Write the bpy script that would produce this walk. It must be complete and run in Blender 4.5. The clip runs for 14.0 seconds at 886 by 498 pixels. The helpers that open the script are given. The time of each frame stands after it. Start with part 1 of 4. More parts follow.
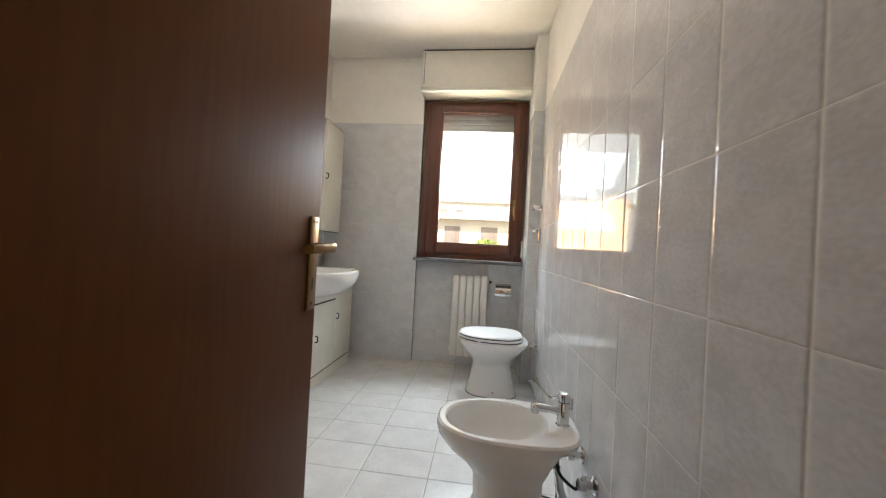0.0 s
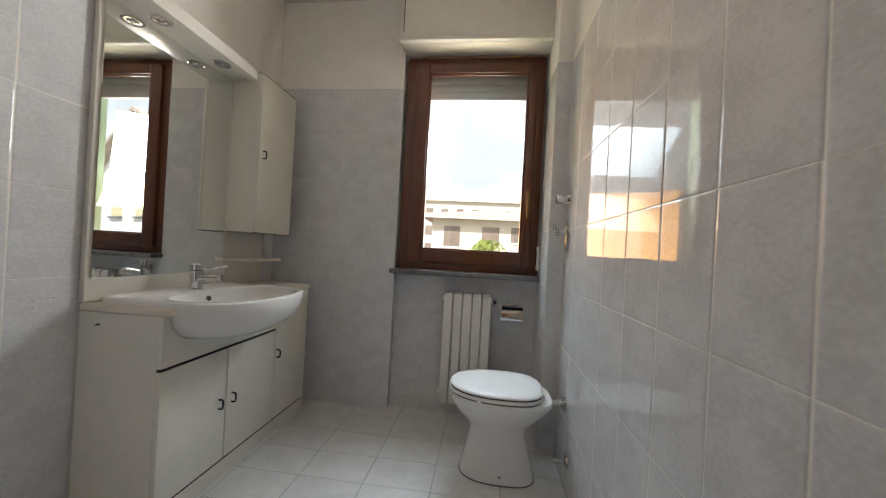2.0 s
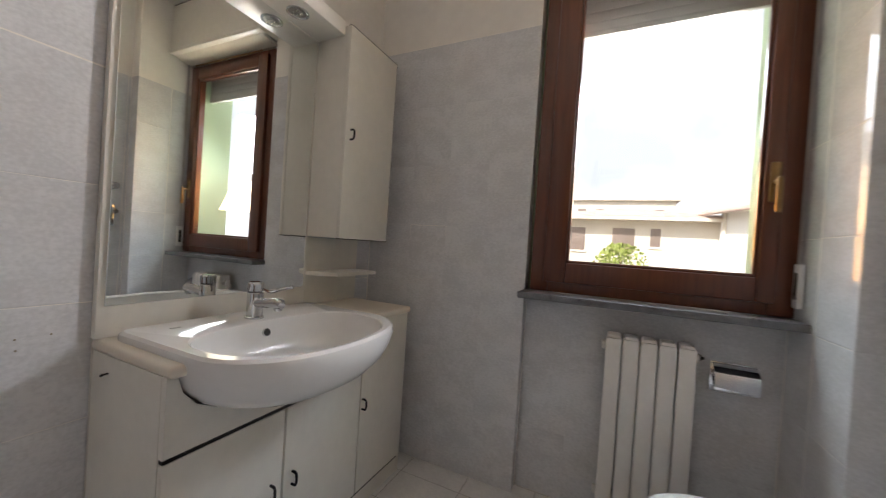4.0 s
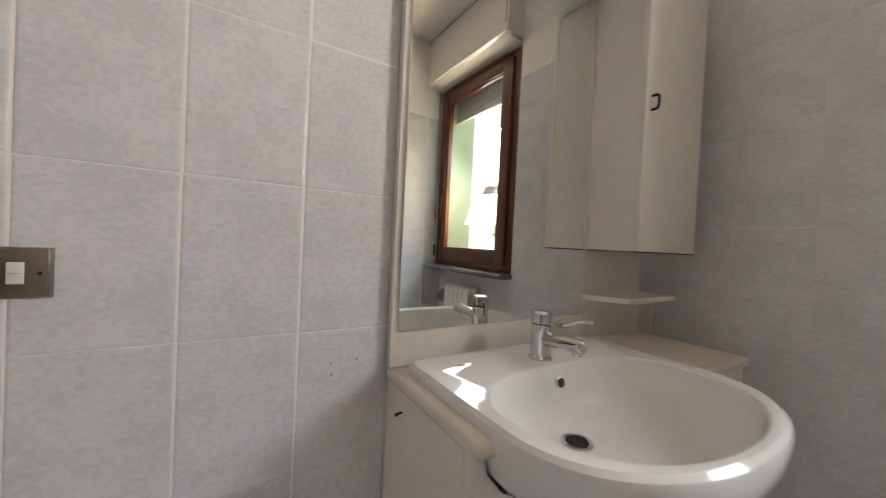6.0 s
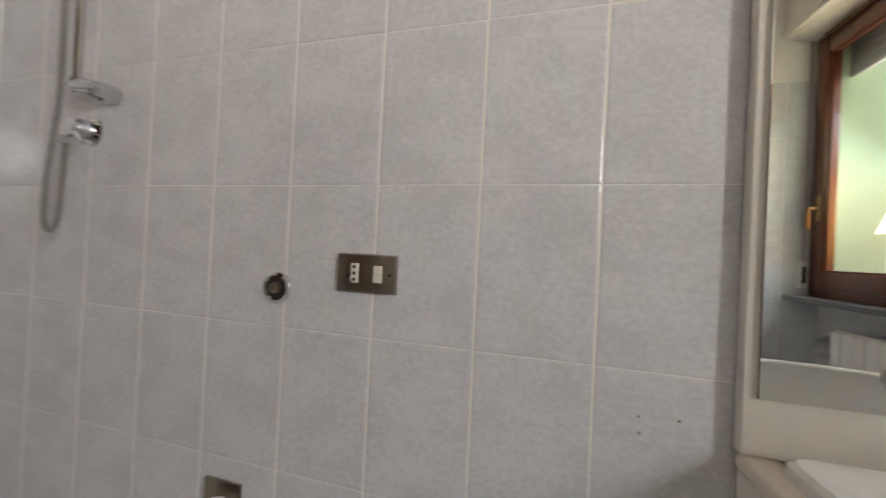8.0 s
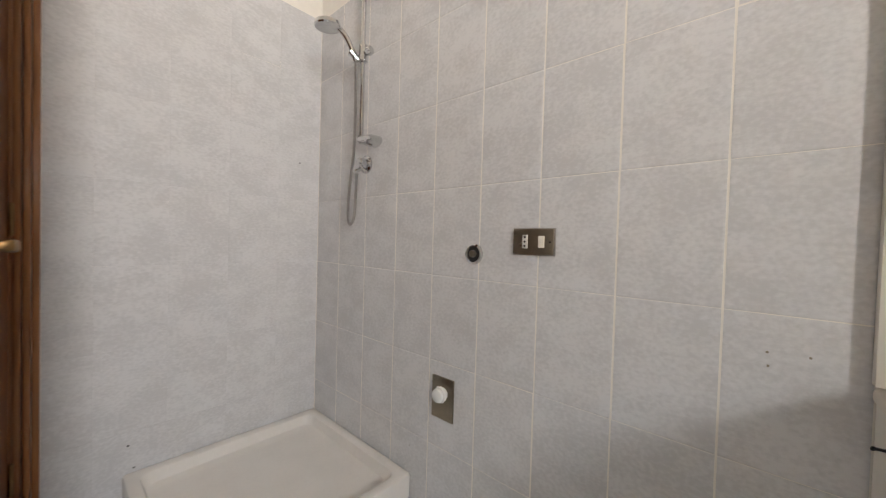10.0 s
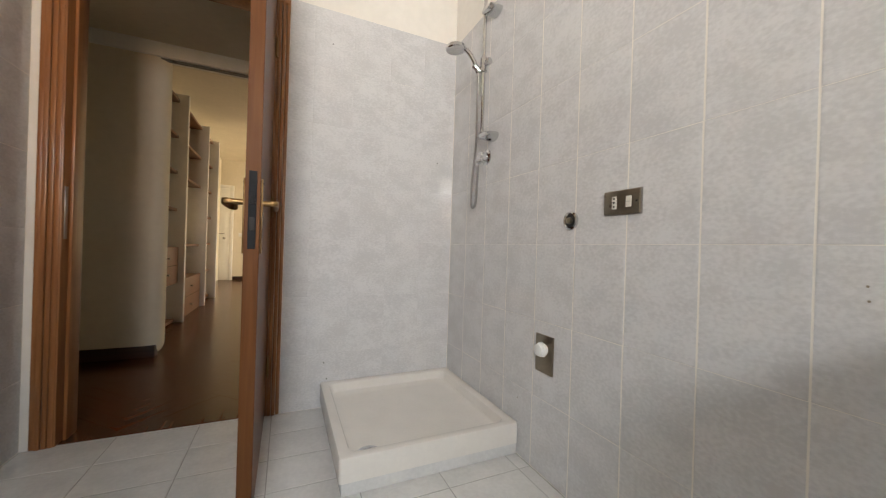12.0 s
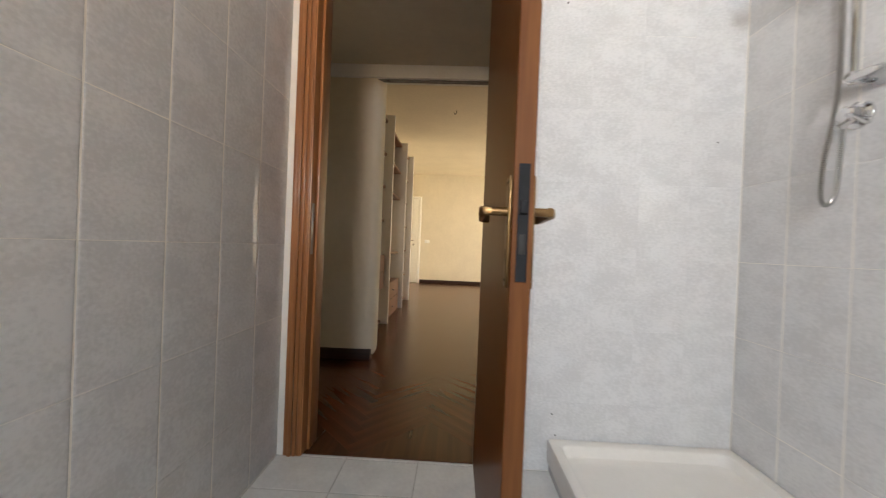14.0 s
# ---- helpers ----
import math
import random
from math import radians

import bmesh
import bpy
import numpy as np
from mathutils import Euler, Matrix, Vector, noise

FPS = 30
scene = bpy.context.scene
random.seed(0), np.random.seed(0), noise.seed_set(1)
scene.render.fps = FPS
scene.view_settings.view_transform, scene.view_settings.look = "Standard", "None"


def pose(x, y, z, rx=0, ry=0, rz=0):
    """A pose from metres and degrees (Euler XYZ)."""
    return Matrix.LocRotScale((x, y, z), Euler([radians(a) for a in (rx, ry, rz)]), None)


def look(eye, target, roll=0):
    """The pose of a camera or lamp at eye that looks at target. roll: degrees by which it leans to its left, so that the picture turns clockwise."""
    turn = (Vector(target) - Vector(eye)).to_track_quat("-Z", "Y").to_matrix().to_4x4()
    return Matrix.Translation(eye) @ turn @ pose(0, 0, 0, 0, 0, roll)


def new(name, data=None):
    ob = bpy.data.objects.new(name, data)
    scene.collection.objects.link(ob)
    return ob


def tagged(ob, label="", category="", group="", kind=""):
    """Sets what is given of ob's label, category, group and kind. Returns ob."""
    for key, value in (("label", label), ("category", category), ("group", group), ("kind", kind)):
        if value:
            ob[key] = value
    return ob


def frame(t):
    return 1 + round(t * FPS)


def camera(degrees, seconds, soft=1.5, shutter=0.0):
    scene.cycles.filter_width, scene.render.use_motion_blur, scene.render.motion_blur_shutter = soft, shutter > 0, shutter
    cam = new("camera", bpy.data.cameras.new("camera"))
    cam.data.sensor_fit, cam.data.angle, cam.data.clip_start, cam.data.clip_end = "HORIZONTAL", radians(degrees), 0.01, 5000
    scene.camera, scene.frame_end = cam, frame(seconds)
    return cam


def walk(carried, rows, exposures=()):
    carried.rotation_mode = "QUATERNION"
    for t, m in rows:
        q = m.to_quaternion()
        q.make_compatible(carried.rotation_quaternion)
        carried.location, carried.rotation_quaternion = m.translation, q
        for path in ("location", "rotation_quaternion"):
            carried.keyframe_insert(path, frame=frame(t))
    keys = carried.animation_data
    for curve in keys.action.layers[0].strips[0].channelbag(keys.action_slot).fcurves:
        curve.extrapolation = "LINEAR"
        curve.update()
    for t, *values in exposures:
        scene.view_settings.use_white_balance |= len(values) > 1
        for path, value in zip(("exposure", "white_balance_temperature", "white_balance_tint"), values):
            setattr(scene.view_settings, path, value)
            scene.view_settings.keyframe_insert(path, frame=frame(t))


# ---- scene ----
cam = camera(103.3, 14.0, soft=1.15, shutter=0.35)
PATH = [
    (0, (1.467, -0.085, 0.998), (1.237, 1.902, 1.008), 3.1),
    (0.5, (1.448, 0.132, 1.004), (1.21, 2.118, 1.011), 3.0),
    (1, (1.437, 0.312, 1.012), (1.208, 2.299, 1.022), 3.1),
    (1.5, (1.462, 0.536, 1.023), (1.231, 2.522, 1.032), 3.1),
    (2, (1.46, 0.731, 1.062), (1.223, 2.717, 1.071), 3.1),
    (2.2, (1.452, 0.795, 1.068), (1.206, 2.78, 1.077), 3.1),
    (4.3, (1.157, 1.47, 1.107), (0.151, 3.199, 1.082), 3.4),
    (4.5, (1.124, 1.497, 1.102), (0.012, 3.159, 1.076), 3.1),
    (5, (1.041, 1.51, 1.113), (-0.39, 2.906, 1.075), 3.4),
    (5.5, (0.936, 1.501, 1.101), (-0.655, 2.713, 1.063), 3.0),
    (6, (0.778, 1.516, 1.101), (-0.933, 2.552, 1.07), 2.8),
    (6.5, (0.651, 1.513, 1.104), (-1.164, 2.353, 1.072), 2.9),
    (7, (0.581, 1.477, 1.096), (-1.341, 2.031, 1.083), 2.6),
    (7.5, (0.578, 1.512, 1.098), (-1.421, 1.554, 1.091), 2.6),
    (8, (0.636, 1.545, 1.078), (-1.294, 1.019, 1.091), 2.8),
    (8.5, (0.696, 1.545, 1.077), (-1.118, 0.703, 1.082), 2.5),
    (8.7, (0.725, 1.554, 1.08), (-1.05, 0.634, 1.062), 2.3),
    (10.8, (0.966, 1.818, 0.935), (-0.288, 0.26, 0.931), 1.8),
    (11, (0.964, 1.854, 0.911), (-0.216, 0.239, 0.914), 1.8),
    (11.5, (0.944, 1.933, 0.878), (-0.015, 0.178, 0.881), 1.4),
    (12, (0.931, 1.967, 0.869), (0.111, 0.142, 0.867), 1.8),
    (12.5, (0.958, 1.94, 0.856), (0.313, 0.047, 0.857), 1.8),
    (13, (1.011, 1.844, 0.852), (0.611, -0.116, 0.85), 1.9),
    (13.5, (1.078, 1.661, 0.868), (0.933, -0.333, 0.861), 2.0),
    (14, (1.157, 1.471, 0.913), (1.225, -0.528, 0.903), 2.3),
]
EXPOSURES = [(0, 1.38, 6380, 10), (1, 1.12, 6330, 10), (2, 0.62, 6280, 10), (4.5, 0.64, 6380, 16), (6.5, 0.84, 6500, 14), (8, 0.73, 6500, 13), (11, 1.11, 6720, 13), (12.5, 1.2, 6520, 10), (14, 1.49, 6300, 10)]
walk(cam, [(t, look(eye, target, roll)) for t, eye, target, roll in PATH], EXPOSURES)

# ---- world, sun, light ----
world = bpy.data.worlds.new("world")
scene.world = world
world.use_nodes = True
wn = world.node_tree.nodes
sky = wn.new("ShaderNodeTexSky")
sky.sky_type = "NISHITA"
sky.sun_disc = False
sky.sun_elevation, sky.sun_rotation = radians(44), radians(206.6)
sky.dust_density = 3.0
world.node_tree.links.new(sky.outputs[0], wn["Background"].inputs[0])
wn["Background"].inputs[1].default_value = 0.15
sun = new("sun", bpy.data.lights.new("sun", "SUN"))
sun.data.energy, sun.data.angle, sun.data.color = 5.0, radians(0.5), (1.0, 0.95, 0.86)
sun.matrix_world = look((-3.0, -6.0, 6.5), (0, 0, 0))

sky_light = new("window_sky_light", bpy.data.lights.new("window_sky_light", "AREA"))
sky_light.data.shape, sky_light.data.size, sky_light.data.size_y = "RECTANGLE", 0.66, 0.5
sky_light.data.energy, sky_light.data.color, sky_light.data.spread = 12.8, (0.95, 0.955, 0.97), radians(107)
sky_light.matrix_world = look((1.385, 3.49, 1.84), (-0.42, 0.75, 2.35))
yard_light = new("window_yard_light", bpy.data.lights.new("window_yard_light", "AREA"))
yard_light.data.shape, yard_light.data.size, yard_light.data.size_y = "RECTANGLE", 0.76, 0.5
yard_light.data.energy, yard_light.data.color, yard_light.data.spread = 0.9, (1.0, 0.45, 0.1), radians(62)
yard_light.matrix_world = look((1.345, 3.475, 1.32), (2.2, 1.56, 1.6))
zenith_light = new("window_zenith_light", bpy.data.lights.new("window_zenith_light", "AREA"))
zenith_light.data.shape, zenith_light.data.size, zenith_light.data.size_y = "RECTANGLE", 0.6, 0.4
zenith_light.data.energy, zenith_light.data.color, zenith_light.data.spread = 3.7, (0.8, 0.91, 1.0), radians(95)
zenith_light.matrix_world = look((1.38, 3.33, 1.82), (1.32, 2.0, 0.2))
ground_light = new("window_ground_light", bpy.data.lights.new("window_ground_light", "AREA"))
ground_light.data.shape, ground_light.data.size, ground_light.data.size_y = "RECTANGLE", 0.6, 0.3
ground_light.data.energy, ground_light.data.color, ground_light.data.spread = 4.2, (1.0, 0.76, 0.5), radians(120)
ground_light.matrix_world = look((1.38, 3.36, 1.4), (0.75, 1.6, 2.5))
# Fill lamp added to brighten the hall; its source is out of view and assumed.
hall_fill = new("hall_fill_lamp", bpy.data.lights.new("hall_fill_lamp", "AREA"))
hall_fill.data.shape, hall_fill.data.size, hall_fill.data.size_y = "RECTANGLE", 2.0, 1.9
hall_fill.data.energy, hall_fill.data.color, hall_fill.data.spread = 33, (1.0, 0.8, 0.5), radians(128)
hall_fill.matrix_world = look((-2.1, -5.7, 1.3), (0, -5.7, 1.3))

# ---- materials ----


def mat(name, base, rough=0.5, metal=0.0, var=0.0, scale=8.0, bump=0.0, bscale=60.0, spec=0.5, dark=None, rvar=0.0, coat=0.0, fine=7, share=0.4, flat=1.0, coat_rough=0.03, span=(0.36, 0.64)):
    """A surface with two scales of mottling, fine relief and uneven gloss."""
    m = bpy.data.materials.new(name)
    m.use_nodes = True
    nt = m.node_tree
    b = nt.nodes["Principled BSDF"]
    b.inputs["Base Color"].default_value = (*base, 1)
    b.inputs["Roughness"].default_value = rough
    b.inputs["Metallic"].default_value = metal
    b.inputs["Specular IOR Level"].default_value = spec
    b.inputs["Coat Weight"].default_value, b.inputs["Coat Roughness"].default_value = coat, coat_rough
    geo = nt.nodes.new("ShaderNodeNewGeometry")
    info = nt.nodes.new("ShaderNodeObjectInfo")
    move = nt.nodes.new("ShaderNodeVectorMath")
    move.operation = "MULTIPLY_ADD"
    move.inputs[1].default_value = (17.0, 23.0, 31.0)
    nt.links.new(info.outputs["Random"], move.inputs[0])
    nt.links.new(geo.outputs["Position"], move.inputs[2])
    if flat != 1.0:
        squash = nt.nodes.new("ShaderNodeVectorMath")
        squash.operation = "MULTIPLY"
        squash.inputs[1].default_value = (1.0, 1.0, flat)
        nt.links.new(move.outputs[0], squash.inputs[0])
        move = squash
    if var > 0:
        n1 = nt.nodes.new("ShaderNodeTexNoise")
        n1.inputs["Scale"].default_value, n1.inputs["Detail"].default_value = scale, 4.0
        n2 = nt.nodes.new("ShaderNodeTexNoise")
        n2.inputs["Scale"].default_value, n2.inputs["Detail"].default_value = scale * fine, 3.0
        mix = nt.nodes.new("ShaderNodeMix")
        mix.inputs["Factor"].default_value = share
        ramp = nt.nodes.new("ShaderNodeValToRGB")
        low = dark or tuple(max(0.0, c * (1 - var)) for c in base)
        high = tuple(min(1.0, c * (1 + var * 0.5)) for c in base)
        ramp.color_ramp.elements[0].position, ramp.color_ramp.elements[1].position = span
        ramp.color_ramp.elements[0].color, ramp.color_ramp.elements[1].color = (*low, 1), (*high, 1)
        for n in (n1, n2):
            nt.links.new(move.outputs[0], n.inputs["Vector"])
        nt.links.new(n1.outputs["Fac"], mix.inputs["A"])
        nt.links.new(n2.outputs["Fac"], mix.inputs["B"])
        nt.links.new(mix.outputs["Result"], ramp.inputs[0])
        nt.links.new(ramp.outputs[0], b.inputs["Base Color"])
        if rvar > 0:
            mr = nt.nodes.new("ShaderNodeMapRange")
            mr.inputs["To Min"].default_value, mr.inputs["To Max"].default_value = max(0.02, rough - rvar), rough + rvar
            nt.links.new(n1.outputs["Fac"], mr.inputs["Value"])
            nt.links.new(mr.outputs[0], b.inputs["Roughness"])
    if bump > 0:
        n3 = nt.nodes.new("ShaderNodeTexNoise")
        n3.inputs["Scale"].default_value, n3.inputs["Detail"].default_value = bscale, 3.0
        nt.links.new(move.outputs[0], n3.inputs["Vector"])
        bp = nt.nodes.new("ShaderNodeBump")
        bp.inputs["Strength"].default_value, bp.inputs["Distance"].default_value = bump, 0.004
        nt.links.new(n3.outputs["Fac"], bp.inputs["Height"])
        nt.links.new(bp.outputs[0], b.inputs["Normal"])
    return m


def wood(name, base, dark, rough, axis="z", fine=70.0, coat=0.0, spec=0.5):
    """Wood grain drawn out along one axis."""
    m = mat(name, base, rough, coat=coat, spec=spec)
    nt = m.node_tree
    b = nt.nodes["Principled BSDF"]
    geo = nt.nodes.new("ShaderNodeNewGeometry")
    mp = nt.nodes.new("ShaderNodeMapping")
    mp.inputs["Scale"].default_value = {"x": (0.05, 1, 1), "y": (1, 0.05, 1), "z": (1, 1, 0.05)}[axis]
    n = nt.nodes.new("ShaderNodeTexNoise")
    n.inputs["Scale"].default_value, n.inputs["Detail"].default_value, n.inputs["Distortion"].default_value = fine, 5.0, 0.6
    ramp = nt.nodes.new("ShaderNodeValToRGB")
    ramp.color_ramp.elements[0].position, ramp.color_ramp.elements[1].position = 0.3, 0.7
    ramp.color_ramp.elements[0].color, ramp.color_ramp.elements[1].color = (*dark, 1), (*base, 1)
    bp = nt.nodes.new("ShaderNodeBump")
    bp.inputs["Strength"].default_value, bp.inputs["Distance"].default_value = 0.08, 0.001
    nt.links.new(geo.outputs["Position"], mp.inputs["Vector"])
    nt.links.new(mp.outputs[0], n.inputs["Vector"])
    nt.links.new(n.outputs["Fac"], ramp.inputs[0])
    nt.links.new(ramp.outputs[0], b.inputs["Base Color"])
    nt.links.new(n.outputs["Fac"], bp.inputs["Height"])
    nt.links.new(bp.outputs[0], b.inputs["Normal"])
    return m


TILE = mat("glazed_wall_tile", (0.69, 0.692, 0.7), 0.36, spec=0.0, var=0.1, scale=8, bump=0.03, bscale=9, rvar=0.04, fine=10, share=0.5, flat=1.5, coat=0.8, coat_rough=0.045, span=(0.41, 0.59))
FLOOR_TILE = mat("glazed_floor_tile", (0.76, 0.755, 0.74), 0.16, var=0.1, scale=9, bump=0.04, bscale=14, rvar=0.06)
GROUT = mat("floor_grout", (0.4, 0.39, 0.37), 0.85, var=0.25, scale=20)
PLASTER = mat("white_plaster", (0.86, 0.83, 0.77), 0.85, var=0.05, scale=3, bump=0.12, bscale=90)
CREAM = mat("cream_plaster", (0.76, 0.7, 0.58), 0.85, var=0.05, scale=3, bump=0.1, bscale=90)
CERAMIC = mat("white_ceramic", (0.82, 0.81, 0.79), 0.08, spec=0.3, var=0.03, scale=5, rvar=0.02)
TRAY = mat("tray_ceramic", (0.84, 0.81, 0.76), 0.22, var=0.03, scale=10, rvar=0.08)
LACQUER = mat("ivory_lacquer", (0.8, 0.77, 0.69), 0.3, var=0.05, scale=4, rvar=0.05)
WORKTOP = mat("ivory_worktop", (0.78, 0.71, 0.6), 0.33, var=0.03, scale=5, rvar=0.015)
PLASTIC = mat("white_plastic", (0.86, 0.86, 0.85), 0.3, var=0.04, scale=9)
RAD = mat("radiator_enamel", (0.82, 0.8, 0.76), 0.3, var=0.04, scale=6)
CHROME = mat("chrome", (0.66, 0.67, 0.68), 0.07, 1.0, var=0.08, scale=30, rvar=0.04)
STEEL = mat("satin_steel", (0.4, 0.39, 0.38), 0.32, 1.0, var=0.15, scale=40, rvar=0.08)
DARK_STEEL = mat("dark_steel", (0.018, 0.019, 0.022), 0.6, 0.0, spec=0.15, var=0.2, scale=40, rvar=0.08)
BRASS = mat("brass", (0.25, 0.155, 0.07), 0.36, 1.0, var=0.15, scale=30, rvar=0.08)
BRONZE = mat("bronze_plate", (0.3, 0.26, 0.2), 0.3, 0.9, var=0.12, scale=30, rvar=0.06)
# Black for seals, screws and holes, and for the vanity's painted shade strips.
BLACK = mat("black_part_and_shade", (0.015, 0.014, 0.013), 0.6, var=0.2, scale=20)
# Near-black painted as shade in gaps; also dark door edges and a floor joint.
GAP_SHADE_EDGE = mat("gap_shade_and_edge", (0.03, 0.028, 0.025), 0.8, var=0.2, scale=20)
MIRROR = mat("mirror_silver", (0.86, 0.88, 0.86), 0.015, 1.0, var=0.01, scale=3)
FRAME_WOOD = wood("window_mahogany", (0.15, 0.042, 0.018), (0.09, 0.024, 0.011), 0.3, "z", 60, 0.3)
DOOR_WOOD = wood("door_walnut", (0.125, 0.04, 0.008), (0.1, 0.031, 0.006), 0.34, "z", 90, spec=0.12)
EDGE_WOOD = wood("edge_wood", (0.165, 0.066, 0.022), (0.115, 0.043, 0.015), 0.5, "z", 60, spec=0.15)
CASING_WOOD = wood("casing_wood", (0.37, 0.155, 0.052), (0.25, 0.095, 0.032), 0.35, "z", 60, 0.15)
SHELF_WOOD = wood("shelf_wood", (0.2, 0.09, 0.04), (0.11, 0.045, 0.02), 0.4, "x", 40)
BASEBOARD = wood("baseboard_wood", (0.035, 0.014, 0.01), (0.02, 0.008, 0.006), 0.6, "x", 50)
PARQUET = wood("dark_parquet", (0.11, 0.038, 0.014), (0.062, 0.021, 0.008), 0.25, "y", 22, spec=0.4)
BLOCK_WOOD = wood("parquet_block", (0.12, 0.037, 0.013), (0.072, 0.022, 0.008), 0.24, "x", 22, spec=0.4)
bt = BLOCK_WOOD.node_tree
grain = next(n for n in bt.nodes if n.type == "MAPPING")
bt.links.new(bt.nodes.new("ShaderNodeTexCoord").outputs["Object"], grain.inputs["Vector"])
tone = bt.nodes.new("ShaderNodeHueSaturation")
spread_of_tone = bt.nodes.new("ShaderNodeMapRange")
spread_of_tone.inputs["To Min"].default_value, spread_of_tone.inputs["To Max"].default_value = 0.86, 1.15
bt.links.new(bt.nodes.new("ShaderNodeObjectInfo").outputs["Random"], spread_of_tone.inputs["Value"])
bt.links.new(spread_of_tone.outputs[0], tone.inputs["Value"])
bt.links.new(next(n for n in bt.nodes if n.type == "VALTORGB").outputs[0], tone.inputs["Color"])
bt.links.new(tone.outputs[0], bt.nodes["Principled BSDF"].inputs["Base Color"])
SLATE = mat("grey_sill_stone", (0.16, 0.16, 0.165), 0.3, var=0.3, scale=25, rvar=0.08)
SHUTTER = mat("shutter_plastic", (0.5, 0.49, 0.46), 0.5, var=0.1, scale=10)
GREEN_PAINT = mat("green_render", (0.5, 0.62, 0.45), 0.85, var=0.1, scale=6, bump=0.2)
HOUSE_WHITE = mat("pale_house_render", (0.76, 0.7, 0.6), 0.9, var=0.08, scale=1)
HOUSE_BRIGHT = mat("white_house_render", (0.86, 0.86, 0.84), 0.9, var=0.05, scale=1)
HOUSE_OCHRE = mat("ochre_house_render", (0.72, 0.4, 0.13), 0.9, var=0.1, scale=1)
SHUTTER_YELLOW = mat("yellow_shutter_paint", (0.7, 0.58, 0.36), 0.6, var=0.1, scale=3)
ROOF = mat("roof_tiles", (0.56, 0.44, 0.38), 0.85, var=0.25, scale=5, bump=0.4, bscale=12)
GLASS_DARK = mat("house_window_glass", (0.26, 0.2, 0.17), 0.15, var=0.2, scale=2)
GROUND = mat("ground_gravel", (0.3, 0.28, 0.24), 0.9, var=0.3, scale=0.6)
BARK = mat("bark", (0.16, 0.11, 0.07), 0.9, var=0.3, scale=9)
LEAF = mat("leaf", (0.34, 0.4, 0.09), 0.6, var=0.4, scale=3)


def glass(name):
    m = bpy.data.materials.new(name)
    m.use_nodes = True
    nt = m.node_tree
    nt.nodes.remove(nt.nodes["Principled BSDF"])
    tr = nt.nodes.new("ShaderNodeBsdfTransparent")
    tr.inputs[0].default_value = (0.93, 0.95, 0.94, 1)
    gl = nt.nodes.new("ShaderNodeBsdfGlossy")
    gl.inputs["Roughness"].default_value = 0.0
    mx = nt.nodes.new("ShaderNodeMixShader")
    mx.inputs[0].default_value = 0.04
    nt.links.new(tr.outputs[0], mx.inputs[1])
    nt.links.new(gl.outputs[0], mx.inputs[2])
    nt.links.new(mx.outputs[0], nt.nodes["Material Output"].inputs[0])
    return m


GLASS = glass("window_glass")

# ---- mesh helpers ----


def finish(name, bm, material, smooth=True):
    bmesh.ops.recalc_face_normals(bm, faces=bm.faces[:])
    me = bpy.data.meshes.new(name)
    bm.to_mesh(me)
    bm.free()
    me.materials.append(material)
    if smooth:
        me.shade_smooth()
        me.set_sharp_from_angle(angle=radians(32))
    return me


def part(name, bm, material, parent=None, label=""):
    """One mesh object, a child of parent where one is given."""
    ob = new(name, finish(name, bm, material))
    ob.parent = parent
    return tagged(ob, label)


def thing(name, label, category, group="", kind="", at=(0, 0, 0)):
    ob = new(name)
    ob.empty_display_size = 0.05
    ob.location = at
    return tagged(ob, label, category, group, kind)


def box(lo, hi, r=0.0, seg=2, bm=None):
    bm = bm or bmesh.new()
    m = Matrix.Translation([(a + b) / 2 for a, b in zip(lo, hi)]) @ Matrix.Diagonal((*[abs(b - a) for a, b in zip(lo, hi)], 1))
    made = bmesh.ops.create_cube(bm, size=1, matrix=m)
    if r > 0:
        edges = {e for v in made["verts"] for e in v.link_edges}
        bmesh.ops.bevel(bm, geom=list(edges), offset=r, segments=seg, affect="EDGES", profile=0.5)
    return bm


def rod(a, b, r, r2=None, n=16, bm=None, bevel=0.0):
    """A round bar from a to b."""
    bm = bm or bmesh.new()
    a, b = Vector(a), Vector(b)
    d = b - a
    m = Matrix.Translation((a + b) / 2) @ d.to_track_quat("Z", "Y").to_matrix().to_4x4()
    made = bmesh.ops.create_cone(bm, cap_ends=True, segments=n, radius1=r, radius2=r if r2 is None else r2, depth=d.length, matrix=m)
    if bevel > 0:
        faces = [f for f in {f for v in made["verts"] for f in v.link_faces} if len(f.verts) > 4]
        bmesh.ops.bevel(bm, geom=list({e for f in faces for e in f.edges}), offset=bevel, segments=2, affect="EDGES")
    return bm


def loft(rings, cap0=True, cap1=True, bm=None):
    bm = bm or bmesh.new()
    rows = [[bm.verts.new(p) for p in ring] for ring in rings]
    n = len(rows[0])
    for a, b in zip(rows, rows[1:]):
        for i in range(n):
            bm.faces.new((a[i], a[(i + 1) % n], b[(i + 1) % n], b[i]))
    if cap0:
        bm.faces.new(rows[0][::-1])
    if cap1:
        bm.faces.new(rows[-1])
    return bm


